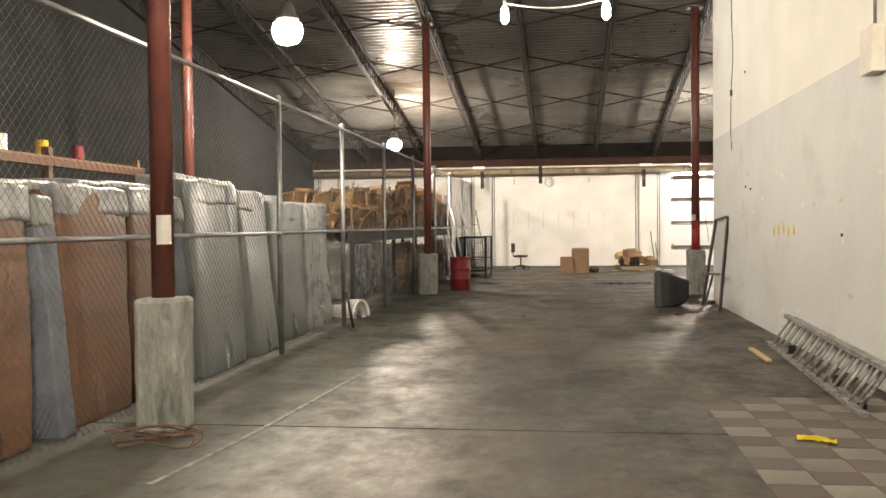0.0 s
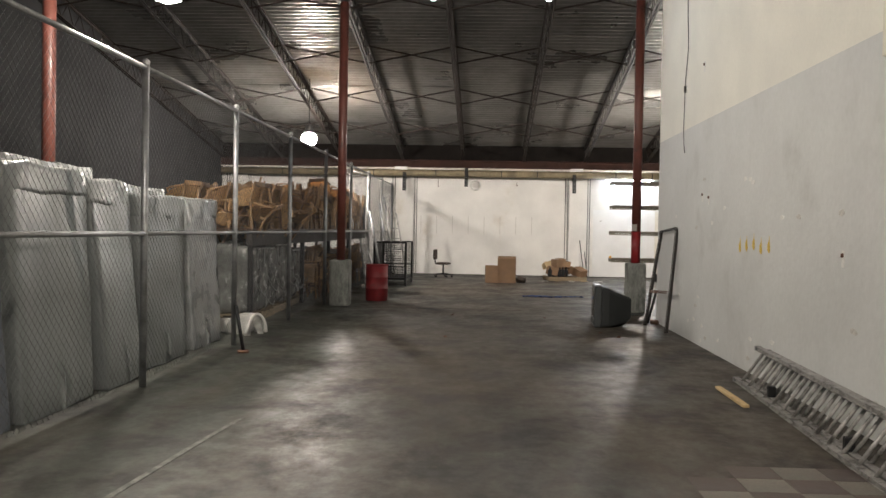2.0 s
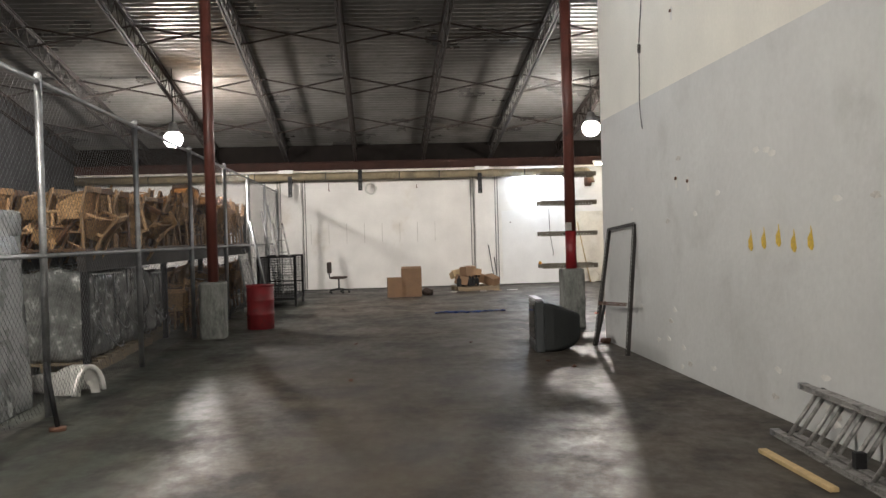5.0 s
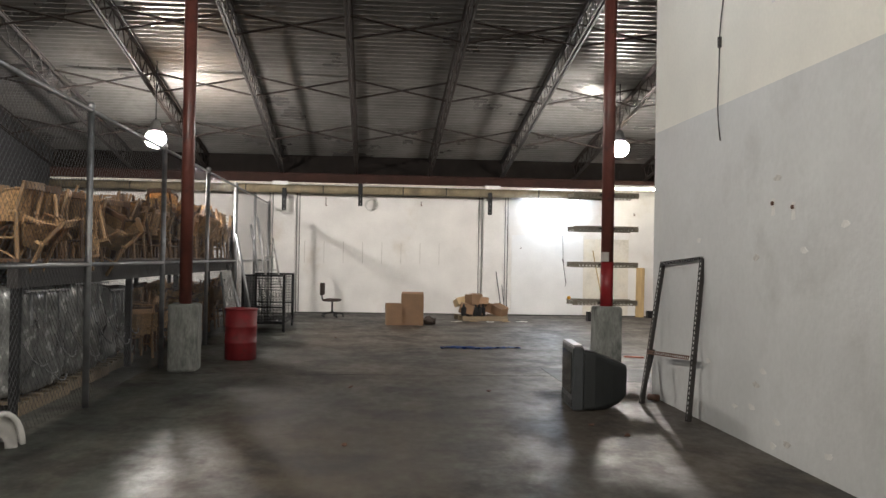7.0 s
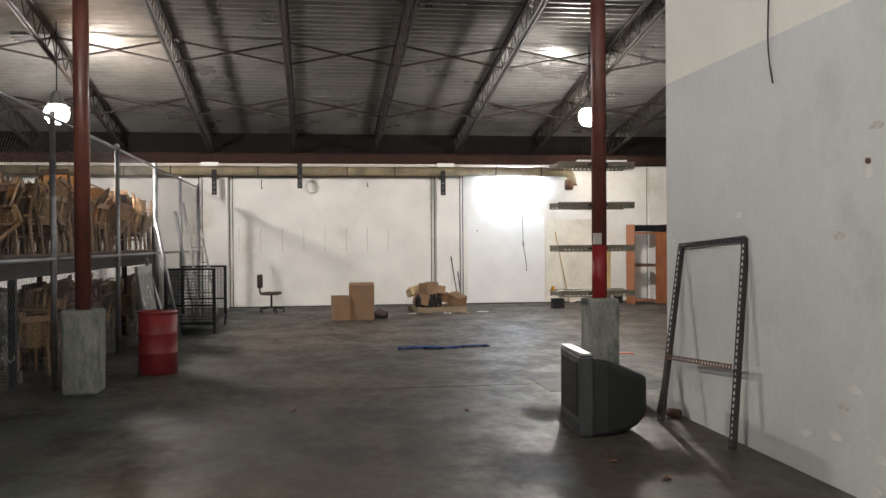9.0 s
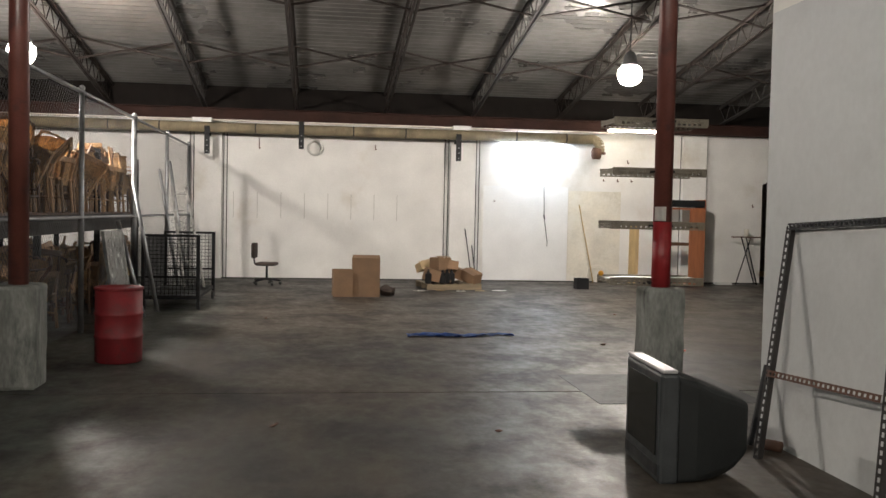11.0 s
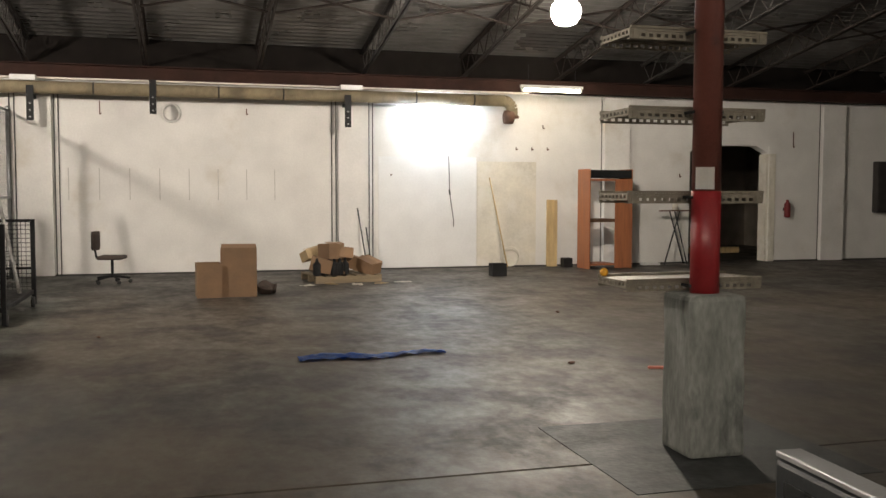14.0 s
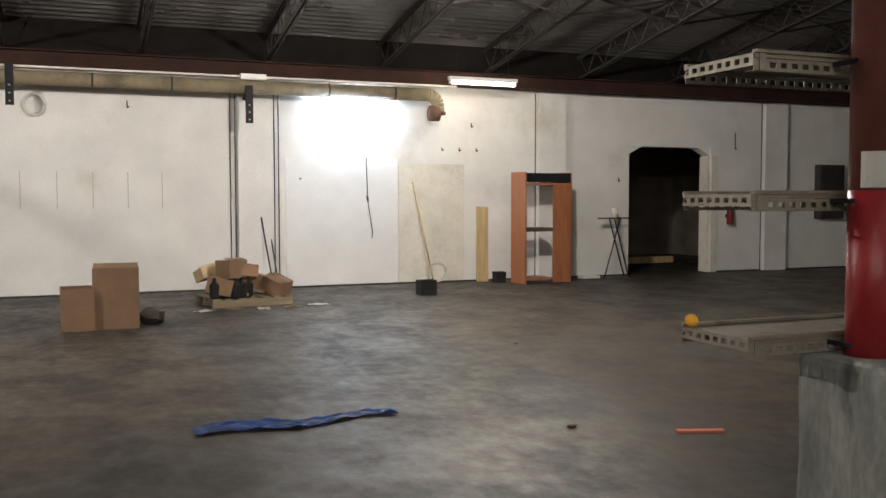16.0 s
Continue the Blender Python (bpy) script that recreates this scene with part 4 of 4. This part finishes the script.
# ---- television on the floor ----
tv = thing("television", (1.74, 16.25, 0), "old grey and black tube television standing on the floor", "television", rz=-93)
bm = bmesh.new()
rounded(bm, (-0.37, -0.0, -0.012), (0.37, 0.12, 0.66), 0.02, 2)
part("bezel", bm, TVGREY, tv, "grey front bezel")
boxes("screen", SCREEN, tv, ((-0.3, -0.008, 0.15), (0.3, -0.002, 0.6)), r=0.002)
boxes("top_trim", TVSILVER, tv, ((-0.37, 0.005, 0.662), (0.37, 0.1, 0.685)), r=0.006)
boxes("speaker_grille", TVBLACK, tv, ((-0.34, -0.006, 0.03), (0.34, -0.001, 0.1)))
bm = bmesh.new()
rings = []
for y, w, lo, hi, c in ((0.122, 0.355, -0.012, 0.635, 0.03), (0.24, 0.35, -0.012, 0.61, 0.04), (0.34, 0.325, -0.01, 0.565, 0.06), (0.44, 0.29, 0.015, 0.53, 0.06), (0.52, 0.265, 0.055, 0.5, 0.05), (0.58, 0.245, 0.11, 0.475, 0.05), (0.6, 0.235, 0.14, 0.46, 0.04)):
    ring = []
    for cx, cz, a0 in ((w - c, hi - c, 0), (-w + c, hi - c, 90), (-w + c, lo + c, 180), (w - c, lo + c, 270)):
        for k in range(4):
            a = math.radians(a0 + 30 * k)
            ring.append(bm.verts.new((cx + c * math.cos(a), y, cz + c * math.sin(a))))
    rings.append(ring)
for p, q in zip(rings, rings[1:]):
    for k in range(16):
        bm.faces.new((p[k], p[(k + 1) % 16], q[(k + 1) % 16], q[k]))
bm.faces.new(rings[0])
bm.faces.new(rings[-1][::-1])
part("rear_casing", bm, TVBLACK, tv, "black tapered rear casing")

# ---- shelf levels round the column ----
for k, z in enumerate((0.995, 1.525, 2.03, 2.5)):
    e = thing("column_shelf", (2.85, 19.17, z), "beige slotted steel shelf bracketed behind the column", "shelf", "shelves round the column")
    for y, f in ((-0.2, -1), (0.2, 1)):
        slotted("long_rail", e, (-0.46, y, -0.018), (0.46, y, -0.018), face=(0, f, 0))
        boxes("top_lip", SHELFSTEEL, e, ((-0.46, y - 0.012, 0.022), (0.46, y + 0.012, 0.036)), ((-0.46, y - 0.003, 0.006), (0.46, y + 0.003, 0.0215)), r=0.002)
    for x, f in ((-0.465, -1), (0.465, 1)):
        slotted("short_rail", e, (x, -0.2, 0.0), (x, 0.2, 0.0), face=(f, 0, 0))
    boxes("shelf_panel", SHELFSTEEL, e, ((-0.45, -0.187, 0.012), (0.45, 0.187, 0.02)))
    for x in (-0.1, 0.09):
        boxes("bracket", BLACKSTEEL, e, ((x, -0.32, -0.012), (x + 0.006, -0.205, 0.006)))
    for x in (-0.44, 0.41):
        boxes("corner_gusset", SHELFSTEEL, e, ((x, -0.206, -0.035), (x + 0.03, -0.202, 0.034)))
e = thing("orange_ball", (2.43, 19.35, 1.016), "small orange plastic ball at the shelf corner", "ball")
bm = bmesh.new()
bmesh.ops.create_icosphere(bm, subdivisions=3, radius=0.027, matrix=Matrix.Translation((-0.01, 0, 0.026)))
part("ball", bm, ORANGE, e, smooth=True)

# ---- middle of the hall ----
e = thing("oil_drum", (-2.38, 20.5, 0), "scuffed red steel drum with rolled hoops", "drum")
bm = bmesh.new()
R = 0.236
lathe(bm, [(R - 0.02, -0.012), (R, 0.0), (R, 0.24), (R + 0.012, 0.255), (R, 0.27), (R, 0.48), (R + 0.012, 0.495), (R, 0.51), (R, 0.74)], 36)
part("drum_body", bm, DRUMRED, e, smooth=True)
bm = bmesh.new()
lathe(bm, [(R + 0.002, 0.735), (R + 0.012, 0.745), (R + 0.012, 0.765), (R - 0.005, 0.77), (R - 0.015, 0.745), (0.02, 0.742)], 36)
part("rim", bm, DRUMRED, e, smooth=True)
rods("bung", BLACKSTEEL, e, ((0.12, 0, 0.742), (0.12, 0, 0.76)), r=0.03, seg=12)

e = thing("paint_spray_can", (-3.16, 24.51, -0.012), "small white can lying by the drum", "can")
rods("can", WHITETIN, e, ((-0.08, 0, 0.05), (0.08, 0.05, 0.05)), r=0.05, seg=14)
rods("cap", BLACKSTEEL, e, ((0.081, 0.05, 0.05), (0.12, 0.06, 0.05)), r=0.045, seg=12)

cart = thing("steel_cart", (-2.62, 26.45, 0), "black steel platform cart with mesh ends", "cart")
boxes("platform", BLACKSTEEL, cart, ((-0.42, -1.05, 0.16), (0.42, 1.05, 0.22)), r=0.01)
for x in (-0.42, 0.42):
    for y in (-1.05, 1.05):
        boxes("corner_post", BLACKSTEEL, cart, ((x - 0.025, y - 0.025, 0.02), (x + 0.025, y + 0.025, 1.18)))
        rods("wheel", CABLE, cart, ((x - 0.02, y * 0.9, 0.06), (x + 0.02, y * 0.9, 0.06)), r=0.072, seg=16)
for y in (-1.05, 1.05):
    boxes("end_bar", BLACKSTEEL, cart, ((-0.39, y - 0.02, 1.14), (0.39, y + 0.02, 1.18)))
    boxes("end_bar", BLACKSTEEL, cart, ((-0.39, y - 0.02, 0.5), (0.39, y + 0.02, 0.53)))
    rods("end_mesh", BLACKSTEEL, cart, *[((-0.39 + 0.06 * k, y, 0.22), (-0.39 + 0.06 * k, y, 1.15)) for k in range(14)], *[((-0.39, y, 0.26 + 0.06 * k), (0.39, y, 0.26 + 0.06 * k)) for k in range(15)], r=0.004, seg=4)
boxes("side_panel", BLACKSTEEL, cart, ((-0.445, -1.02, 0.25), (-0.43, 1.02, 1.12)))
e = thing("step_ladder", (-2.72, 27.0, 0.22), "aluminium step ladder standing folded on the cart", "ladder")
for x in (-0.17, 0.17):
    rods("rail", ALU, e, ((x + 0.25, 0, 0.0), (x * 0.7 - 0.05, 0.2, 1.75)), r=0.025, seg=6)
for k in range(6):
    t_ = (k + 0.5) / 6
    boxes("tread", ALU, e, ((-0.13 + 0.25 - 0.3 * t_, 0.2 * t_ - 0.04, 1.75 * t_), (0.13 + 0.25 - 0.3 * t_, 0.2 * t_ + 0.04, 1.75 * t_ + 0.02)))
for k, (x, y, h) in enumerate(((-2.95, 25.0, 2.0), (-3.0, 24.2, 1.4), (-3.05, 27.9, 2.3), (-2.98, 28.6, 2.5))):
    e = thing("leaning_tube", (x, y, -0.012), "grey metal tube leaning on the fence", "tube", "leaning tubes")
    rods("tube", GALV, e, ((0.2, 0, 0.03), (-0.2, 0.15, h)), r=0.03, seg=10)
e = thing("leaning_grey_board", (-3.0, 23.4, -0.012), "grey board leaning against the fence", "board")
bm = bmesh.new()
box(bm, (-0.02, -0.55, 0.0), (0.02, 0.55, 1.3), pose(0.1, 0, 0, 0, -8, 0))
part("board", bm, PLASTICDARK, e)

# office chair
e = thing("office_chair", (-1.43, 30.6, 0), "dark worn office chair on a star base", "office chair", rz=80)
bm = bmesh.new()
rounded(bm, (-0.22, -0.21, 0.4), (0.22, 0.21, 0.47), 0.035, 3)
part("seat", bm, FABRIC, e, smooth=True)
bm = bmesh.new()
rounded(bm, (-0.17, 0.24, 0.56), (0.17, 0.3, 0.88), 0.06, 3)
part("backrest", bm, FABRIC, e, smooth=True)
rods("back_support", BLACKSTEEL, e, ((0, 0.05, 0.4), (0, 0.26, 0.42)), ((0, 0.26, 0.42), (0, 0.305, 0.72)), r=0.018)
rods("gas_lift", BLACKSTEEL, e, ((0, 0, 0.09), (0, 0, 0.41)), r=0.025, seg=12)
for k in range(5):
    a = 2 * math.pi * k / 5
    leg = rods("base_arm", BLACKSTEEL, e, ((0, 0, 0.12), (0.29 * math.cos(a), 0.29 * math.sin(a), 0.075)), r=0.02, seg=6)
    rods("castor", CABLE, leg, ((0.29 * math.cos(a) - 0.015, 0.29 * math.sin(a), 0.02), (0.29 * math.cos(a) + 0.015, 0.29 * math.sin(a), 0.02)), r=0.032, seg=10)


def carton(at, w, d, h, rz, mat, label, flaps=True):
    e = thing("cardboard_box", at, label, "box", "cardboard boxes", rz)
    t_ = 0.008
    boxes("carton", mat, e, ((-w / 2, -d / 2, 0), (w / 2, -d / 2 + t_, h)), ((-w / 2, d / 2 - t_, 0), (w / 2, d / 2, h)), ((-w / 2, -d / 2 + t_, 0), (-w / 2 + t_, d / 2 - t_, h)), ((w / 2 - t_, -d / 2 + t_, 0), (w / 2, d / 2 - t_, h)), ((-w / 2 + t_, -d / 2 + t_, 0), (w / 2 - t_, d / 2 - t_, t_)))
    if flaps:
        for s in (-1, 1):
            bm = bmesh.new()
            box(bm, (-w / 2 + 0.01, 0, 0), (w / 2 - 0.01, d * 0.45, 0.005), pose(0, s * d / 2, h + 0.002, 12 if s < 0 else -10, 0, 0 if s < 0 else 180))
            part("flap", bm, mat, e)
    return e


carton((0.12, 28.15, -0.012), 0.36, 0.5, 0.5, 3, CARD, "smaller open brown cardboard box on the floor", False)
carton((0.57, 28.2, -0.012), 0.53, 0.5, 0.73, -3, CARD, "tall plain brown cardboard box on the floor")
e = thing("dark_rag", (1.0, 28.3, -0.012), "small dark crumpled rag on the floor", "rag")
bm = bmesh.new()
bmesh.ops.create_icosphere(bm, subdivisions=3, radius=0.14, matrix=Matrix.Diagonal((1.2, 1, 0.8, 1)))
crumple(bm, 0.1, 7, 2)
for v in bm.verts:
    v.co.z = max(v.co.z + 0.06, 0)
part("rag", bm, FABRIC, e)

pal = thing("wooden_pallet", (2.45, 30.2, 0), "raw wooden pallet under scrap cardboard", "pallet", rz=8)
for k in range(7):
    boxes("top_board", PALLETWOOD, pal, ((-0.6 + 0.18 * k, -0.5, 0.1), (-0.6 + 0.18 * k + 0.11, 0.5, 0.12)))
for y in (-0.5, -0.05, 0.4):
    boxes("stringer", PALLETWOOD, pal, ((-0.6, y, -0.012), (0.59, y + 0.1, 0.098)))
rp = random.Random(12)
for k in range(9):
    w, d, h = rp.uniform(0.25, 0.5), rp.uniform(0.2, 0.4), rp.uniform(0.1, 0.3)
    lvl = 0.121 if k < 6 else 0.36
    carton((2.05 + (k % 6) * 0.17 + rp.uniform(-0.05, 0.05), 30.05 + rp.uniform(-0.25, 0.3), lvl), w, d, h, rp.uniform(-50, 50), (CARD, CARD, CARDPALE, CARD)[k % 4], "torn scrap cardboard box on the pallet").matrix_basis @= pose(0, 0, 0.04, rp.uniform(-22, 22), rp.uniform(-22, 22), 0)
for k in range(5):
    e = thing("scrap_sheet", (1.75 + 0.42 * k, 29.5 + rp.uniform(-0.2, 0.3), -0.012), "flat scrap of cardboard or paper on the floor", "scrap", "floor scraps", rp.uniform(0, 180))
    bm = bmesh.new()
    sheet(bm, 5, 4, lambda u, v: (0.3 * (u - 0.5), 0.18 * (v - 0.5), 0.012 + 0.02 * noise.noise(Vector((u * 3, v * 3, k)))))
    bmesh.ops.solidify(bm, geom=bm.faces[:], thickness=0.01)
    part("scrap", bm, (PAPER, CARDPALE)[k % 2], e)
for k in range(6):
    e = thing("dark_motor", (1.95 + 0.1 * k, 29.68 + 0.05 * (k % 3), 0.121), "dark scrap metal piece on the pallet", "scrap metal", "scrap on the pallet", 30 * k)
    bm = bmesh.new()
    lathe(bm, [(0.05, 0), (0.07, 0.02), (0.07, 0.2), (0.03, 0.24), (0.02, 0.3)], 12)
    part("casting", bm, BLACKSTEEL, e)
e = thing("leaning_rod", (3.25, 32.1, -0.012), "thin dark rods leaning on the wall", "rod")
rods("rod", CABLE, e, ((0, -0.2, 0.02), (-0.15, 0.08, 1.25)), ((0.1, -0.15, 0.02), (0.02, 0.1, 0.9)), r=0.013)

e = thing("black_crate", (5.43, 30.3, -0.012), "small black plastic crate on the floor", "crate")
boxes("crate", BLACKSTEEL, e, ((-0.14, -0.12, 0), (0.14, -0.1, 0.24)), ((-0.14, 0.1, 0), (0.14, 0.12, 0.24)), ((-0.14, -0.1, 0), (-0.12, 0.1, 0.24)), ((0.12, -0.1, 0), (0.14, 0.1, 0.24)), ((-0.12, -0.1, 0), (0.12, 0.1, 0.02)))
e = thing("broom_stick", (6.1, 32.1, -0.012), "long wooden broom stick leaning on the wall", "stick")
rods("stick", PLANK, e, ((0.12, -0.1, 0.02), (-0.2, 0.15, 1.88)), r=0.016)
e = thing("wire_coil", (6.35, 32.2, -0.012), "coil of pale wire leaning on the wall", "coil")
for r_, dx, y, z in ((0.2, 0.0, 0.0, 0.22), (0.175, 0.02, 0.03, 0.2)):
    tube("coil", PALEPANEL, e, [(dx + r_ * math.cos(a), y, z + r_ * math.sin(a)) for a in [2 * math.pi * k / 24 for k in range(25)]], 0.013)
e = thing("wood_plank", (7.25, 32.12, -0.012), "yellowish wooden plank leaning on the wall", "plank")
bm = bmesh.new()
rounded(bm, (-0.12, -0.02, 0), (0.12, 0.02, 1.42), 0.006, 2, pose(0, 0, 0.0, -5, 2, 0))
part("plank", bm, PLANK, e)

# tall open cabinet
cab = thing("tall_cabinet", (8.2, 31.55, 0), "tall orange-brown open cabinet without a back", "cabinet", rz=4)
for x in (-0.5, 0.475):
    boxes("side_panel", CABINET, cab, ((x, -0.26, -0.012), (x + 0.025, 0.26, 2.04)), r=0.003)
boxes("front_stile", CABINET, cab, ((0.1, -0.26, 0.0), (0.472, -0.235, 1.8)), label="wide veneer front board")
boxes("top_panel", CABINET, cab, ((-0.472, -0.26, 1.8), (0.472, 0.26, 1.84)))
boxes("top_box", BLACKSTEEL, cab, ((-0.472, -0.265, 1.86), (0.472, 0.2, 2.02)), label="black top compartment")
boxes("shelf", CHAIRDARK, cab, ((-0.472, -0.25, 0.95), (0.098, 0.26, 1.02)))
boxes("base_panel", CABINET, cab, ((-0.472, -0.25, 0.06), (0.098, 0.26, 0.1)))
e = thing("black_tin", (7.5, 31.9, -0.012), "small black box beside the cabinet", "box")
boxes("tin", BLACKSTEEL, e, ((-0.1, -0.1, 0), (0.1, 0.1, 0.2)), r=0.01)
e = thing("floor_tray", (9.5, 32.0, -0.012), "flat white tray on the floor by the wall", "tray")
boxes("tray", WHITETIN, e, ((-0.2, -0.1, 0), (0.2, 0.1, 0.05)), r=0.01)

# folding stand by the doorway
e = thing("ironing_stand", (10.05, 31.95, 0), "folding stand with thin crossed metal legs", "stand")
rods("leg", BLACKSTEEL, e, ((-0.3, -0.12, 0.0), (0.12, 0, 1.15)), r=0.014)
rods("leg", BLACKSTEEL, e, ((0.3, 0.12, 0.0), (-0.12, 0, 1.15)), r=0.014)
rods("leg", BLACKSTEEL, e, ((0.25, -0.12, 0.0), (0.0, 0, 1.15)), r=0.014)
boxes("top_bar", RUST, e, ((-0.36, -0.05, 1.152), (0.36, 0.05, 1.18)))
rods("canister", PALEPANEL, e, ((0.0, 0, 1.182), (0.0, 0, 1.36)), r=0.06, seg=14)
e = thing("fuse_cabinet", (15.8, FAR_Y, 1.1), "grey metal fuse cabinet on the wall", "fuse box")
boxes("casing", JOISTGREY, e, ((-0.35, -0.18, 0), (0.35, 0, 1.2)), r=0.01)
boxes("cover", JOISTGREY, e, ((-0.32, -0.195, 0.04), (0.32, -0.182, 1.16)), r=0.004)
e = thing("fire_extinguisher", (13.05, FAR_Y - 0.12, 1.0), "small red fire extinguisher on the wall", "extinguisher")
bm = bmesh.new()
lathe(bm, [(0.06, 0), (0.07, 0.02), (0.07, 0.3), (0.03, 0.36), (0.03, 0.4)], 16)
part("cylinder", bm, DRUMRED, e, smooth=True)
boxes("wall_clip", BLACKSTEEL, e, ((-0.03, 0.06, 0.15), (0.03, 0.12, 0.22)))

# ---- things lying on the floor ----
e = thing("blue_tarpaulin", (1.53, 22.5, -0.012), "crumpled strip of blue tarpaulin on the floor", "tarpaulin", rz=2)
bm = bmesh.new()
sheet(bm, 60, 10, lambda u, v: (1.42 * (u - 0.5), (0.2 + 0.07 * math.sin(6 * u)) * (v - 0.5) + 0.06 * math.sin(9 * u), 0.022 + 0.03 * noise.noise(Vector((u * 12, v * 4, 2)))))
bmesh.ops.solidify(bm, geom=bm.faces[:], thickness=0.02)
part("tarpaulin", bm, TARP, e)
e = thing("salmon_strip", (3.94, 21.26, -0.012), "salmon pink plastic strip on the floor", "strip", rz=-20)
boxes("strip", PINK, e, ((-0.16, -0.025, 0), (0.16, 0.025, 0.02)), r=0.004)
rf = random.Random(21)
for k in range(8):
    e = thing("floor_debris", (rf.uniform(-2.2, 4.5), rf.uniform(14, 29), 0.0), "small dark scrap on the concrete floor", "debris", "floor debris", rf.uniform(0, 180))
    bm = bmesh.new()
    bmesh.ops.create_icosphere(bm, subdivisions=2, radius=0.022, matrix=Matrix.Diagonal((1.6, 1, 0.5, 1)))
    crumple(bm, 0.02, 20, k)
    for v in bm.verts:
        v.co.z = max(v.co.z, -0.012)
    part("scrap", bm, RUST, e)
e = thing("rusty_wire", (-2.75, 5.0, -0.012), "tangle of rusty wire round the plinth foot", "wire")
tube("wire", RUST, e, [(0.26 * math.cos(0.42 * k) + 0.12 * math.sin(0.155 * k), 0.16 * math.sin(0.42 * k) - 0.12, 0.025 + 0.1 * abs(math.sin(0.25 * k))) for k in range(70)], 0.006, 4)
e = thing("floor_line", (-2.1, 5.6, -0.004), "faded pale painted line on the floor", "paint line")
bm = bmesh.new()
q = [Vector((0.42 * v - 0.28 + 0.03 * math.sin(5 * v), -1.6 + 4.2 * v, 0)) for v in [k / 14 for k in range(15)]]
for p0, p1 in zip(q, q[1:]):
    way = (p1 - p0).normalized()
    box(bm, (-0.02, -(p1 - p0).length / 2, -0.007), (0.02, (p1 - p0).length / 2, -0.002), Matrix.Translation((p0 + p1) / 2) @ way.to_track_quat("Y", "Z").to_matrix().to_4x4())
part("line", bm, CHALK, e)

# ---- floor pieces: concrete bays between joints, then the tiles ----
XJ, YJ = [LEFT_X, WALL_X + 0.1, RIGHT_X], [BACK_Y, 5.62, 12.2, 18.75, 25.5, FAR_Y + 6.2]
for a, b in zip(XJ, XJ[1:]):
    for c, d in zip(YJ, YJ[1:]):
        if a > 2 and d < WALL_END - 3:
            continue
        gx, gy = 0.0, (0.026 if c in (5.62, 18.75) else 0.003)
        boxes("concrete_bay", CONCRETE, floor, ((a + gx, c + gy, -0.05), (b - gx, d - 0.003, -0.0115)))
# poured pad round the column with the shelves
bm = bmesh.new()
rounded(bm, (2.08, 18.2, -0.03), (3.6, 19.62, -0.0075), 0.002, 1)
part("concrete_pad", bm, CEMENT, floor, "darker grey cement pad round a column")
TS = 0.305
pale_me = dark_me = None
for i in range(6):
    for j in range(14):
        x, y = 1.25 + TS * i, 7.1 - TS * (j + 1)
        if x + TS > WALL_X - 0.02 or (i == 0 and j < 1):
            continue
        odd = (i + j) % 2
        me = dark_me if odd else pale_me
        if me is None:
            bm = bmesh.new()
            rounded(bm, (0.003, 0.003, 0), (TS - 0.003, TS - 0.003, 0.004), 0.0012, 1)
            me = mesh_of(bm, "tile", TILEDARK if odd else TILEPALE)
            if odd:
                dark_me = me
            else:
                pale_me = me
        t_ = new("tile", me)
        t_.location = (x, y, -0.0113)
        t_.parent = floor
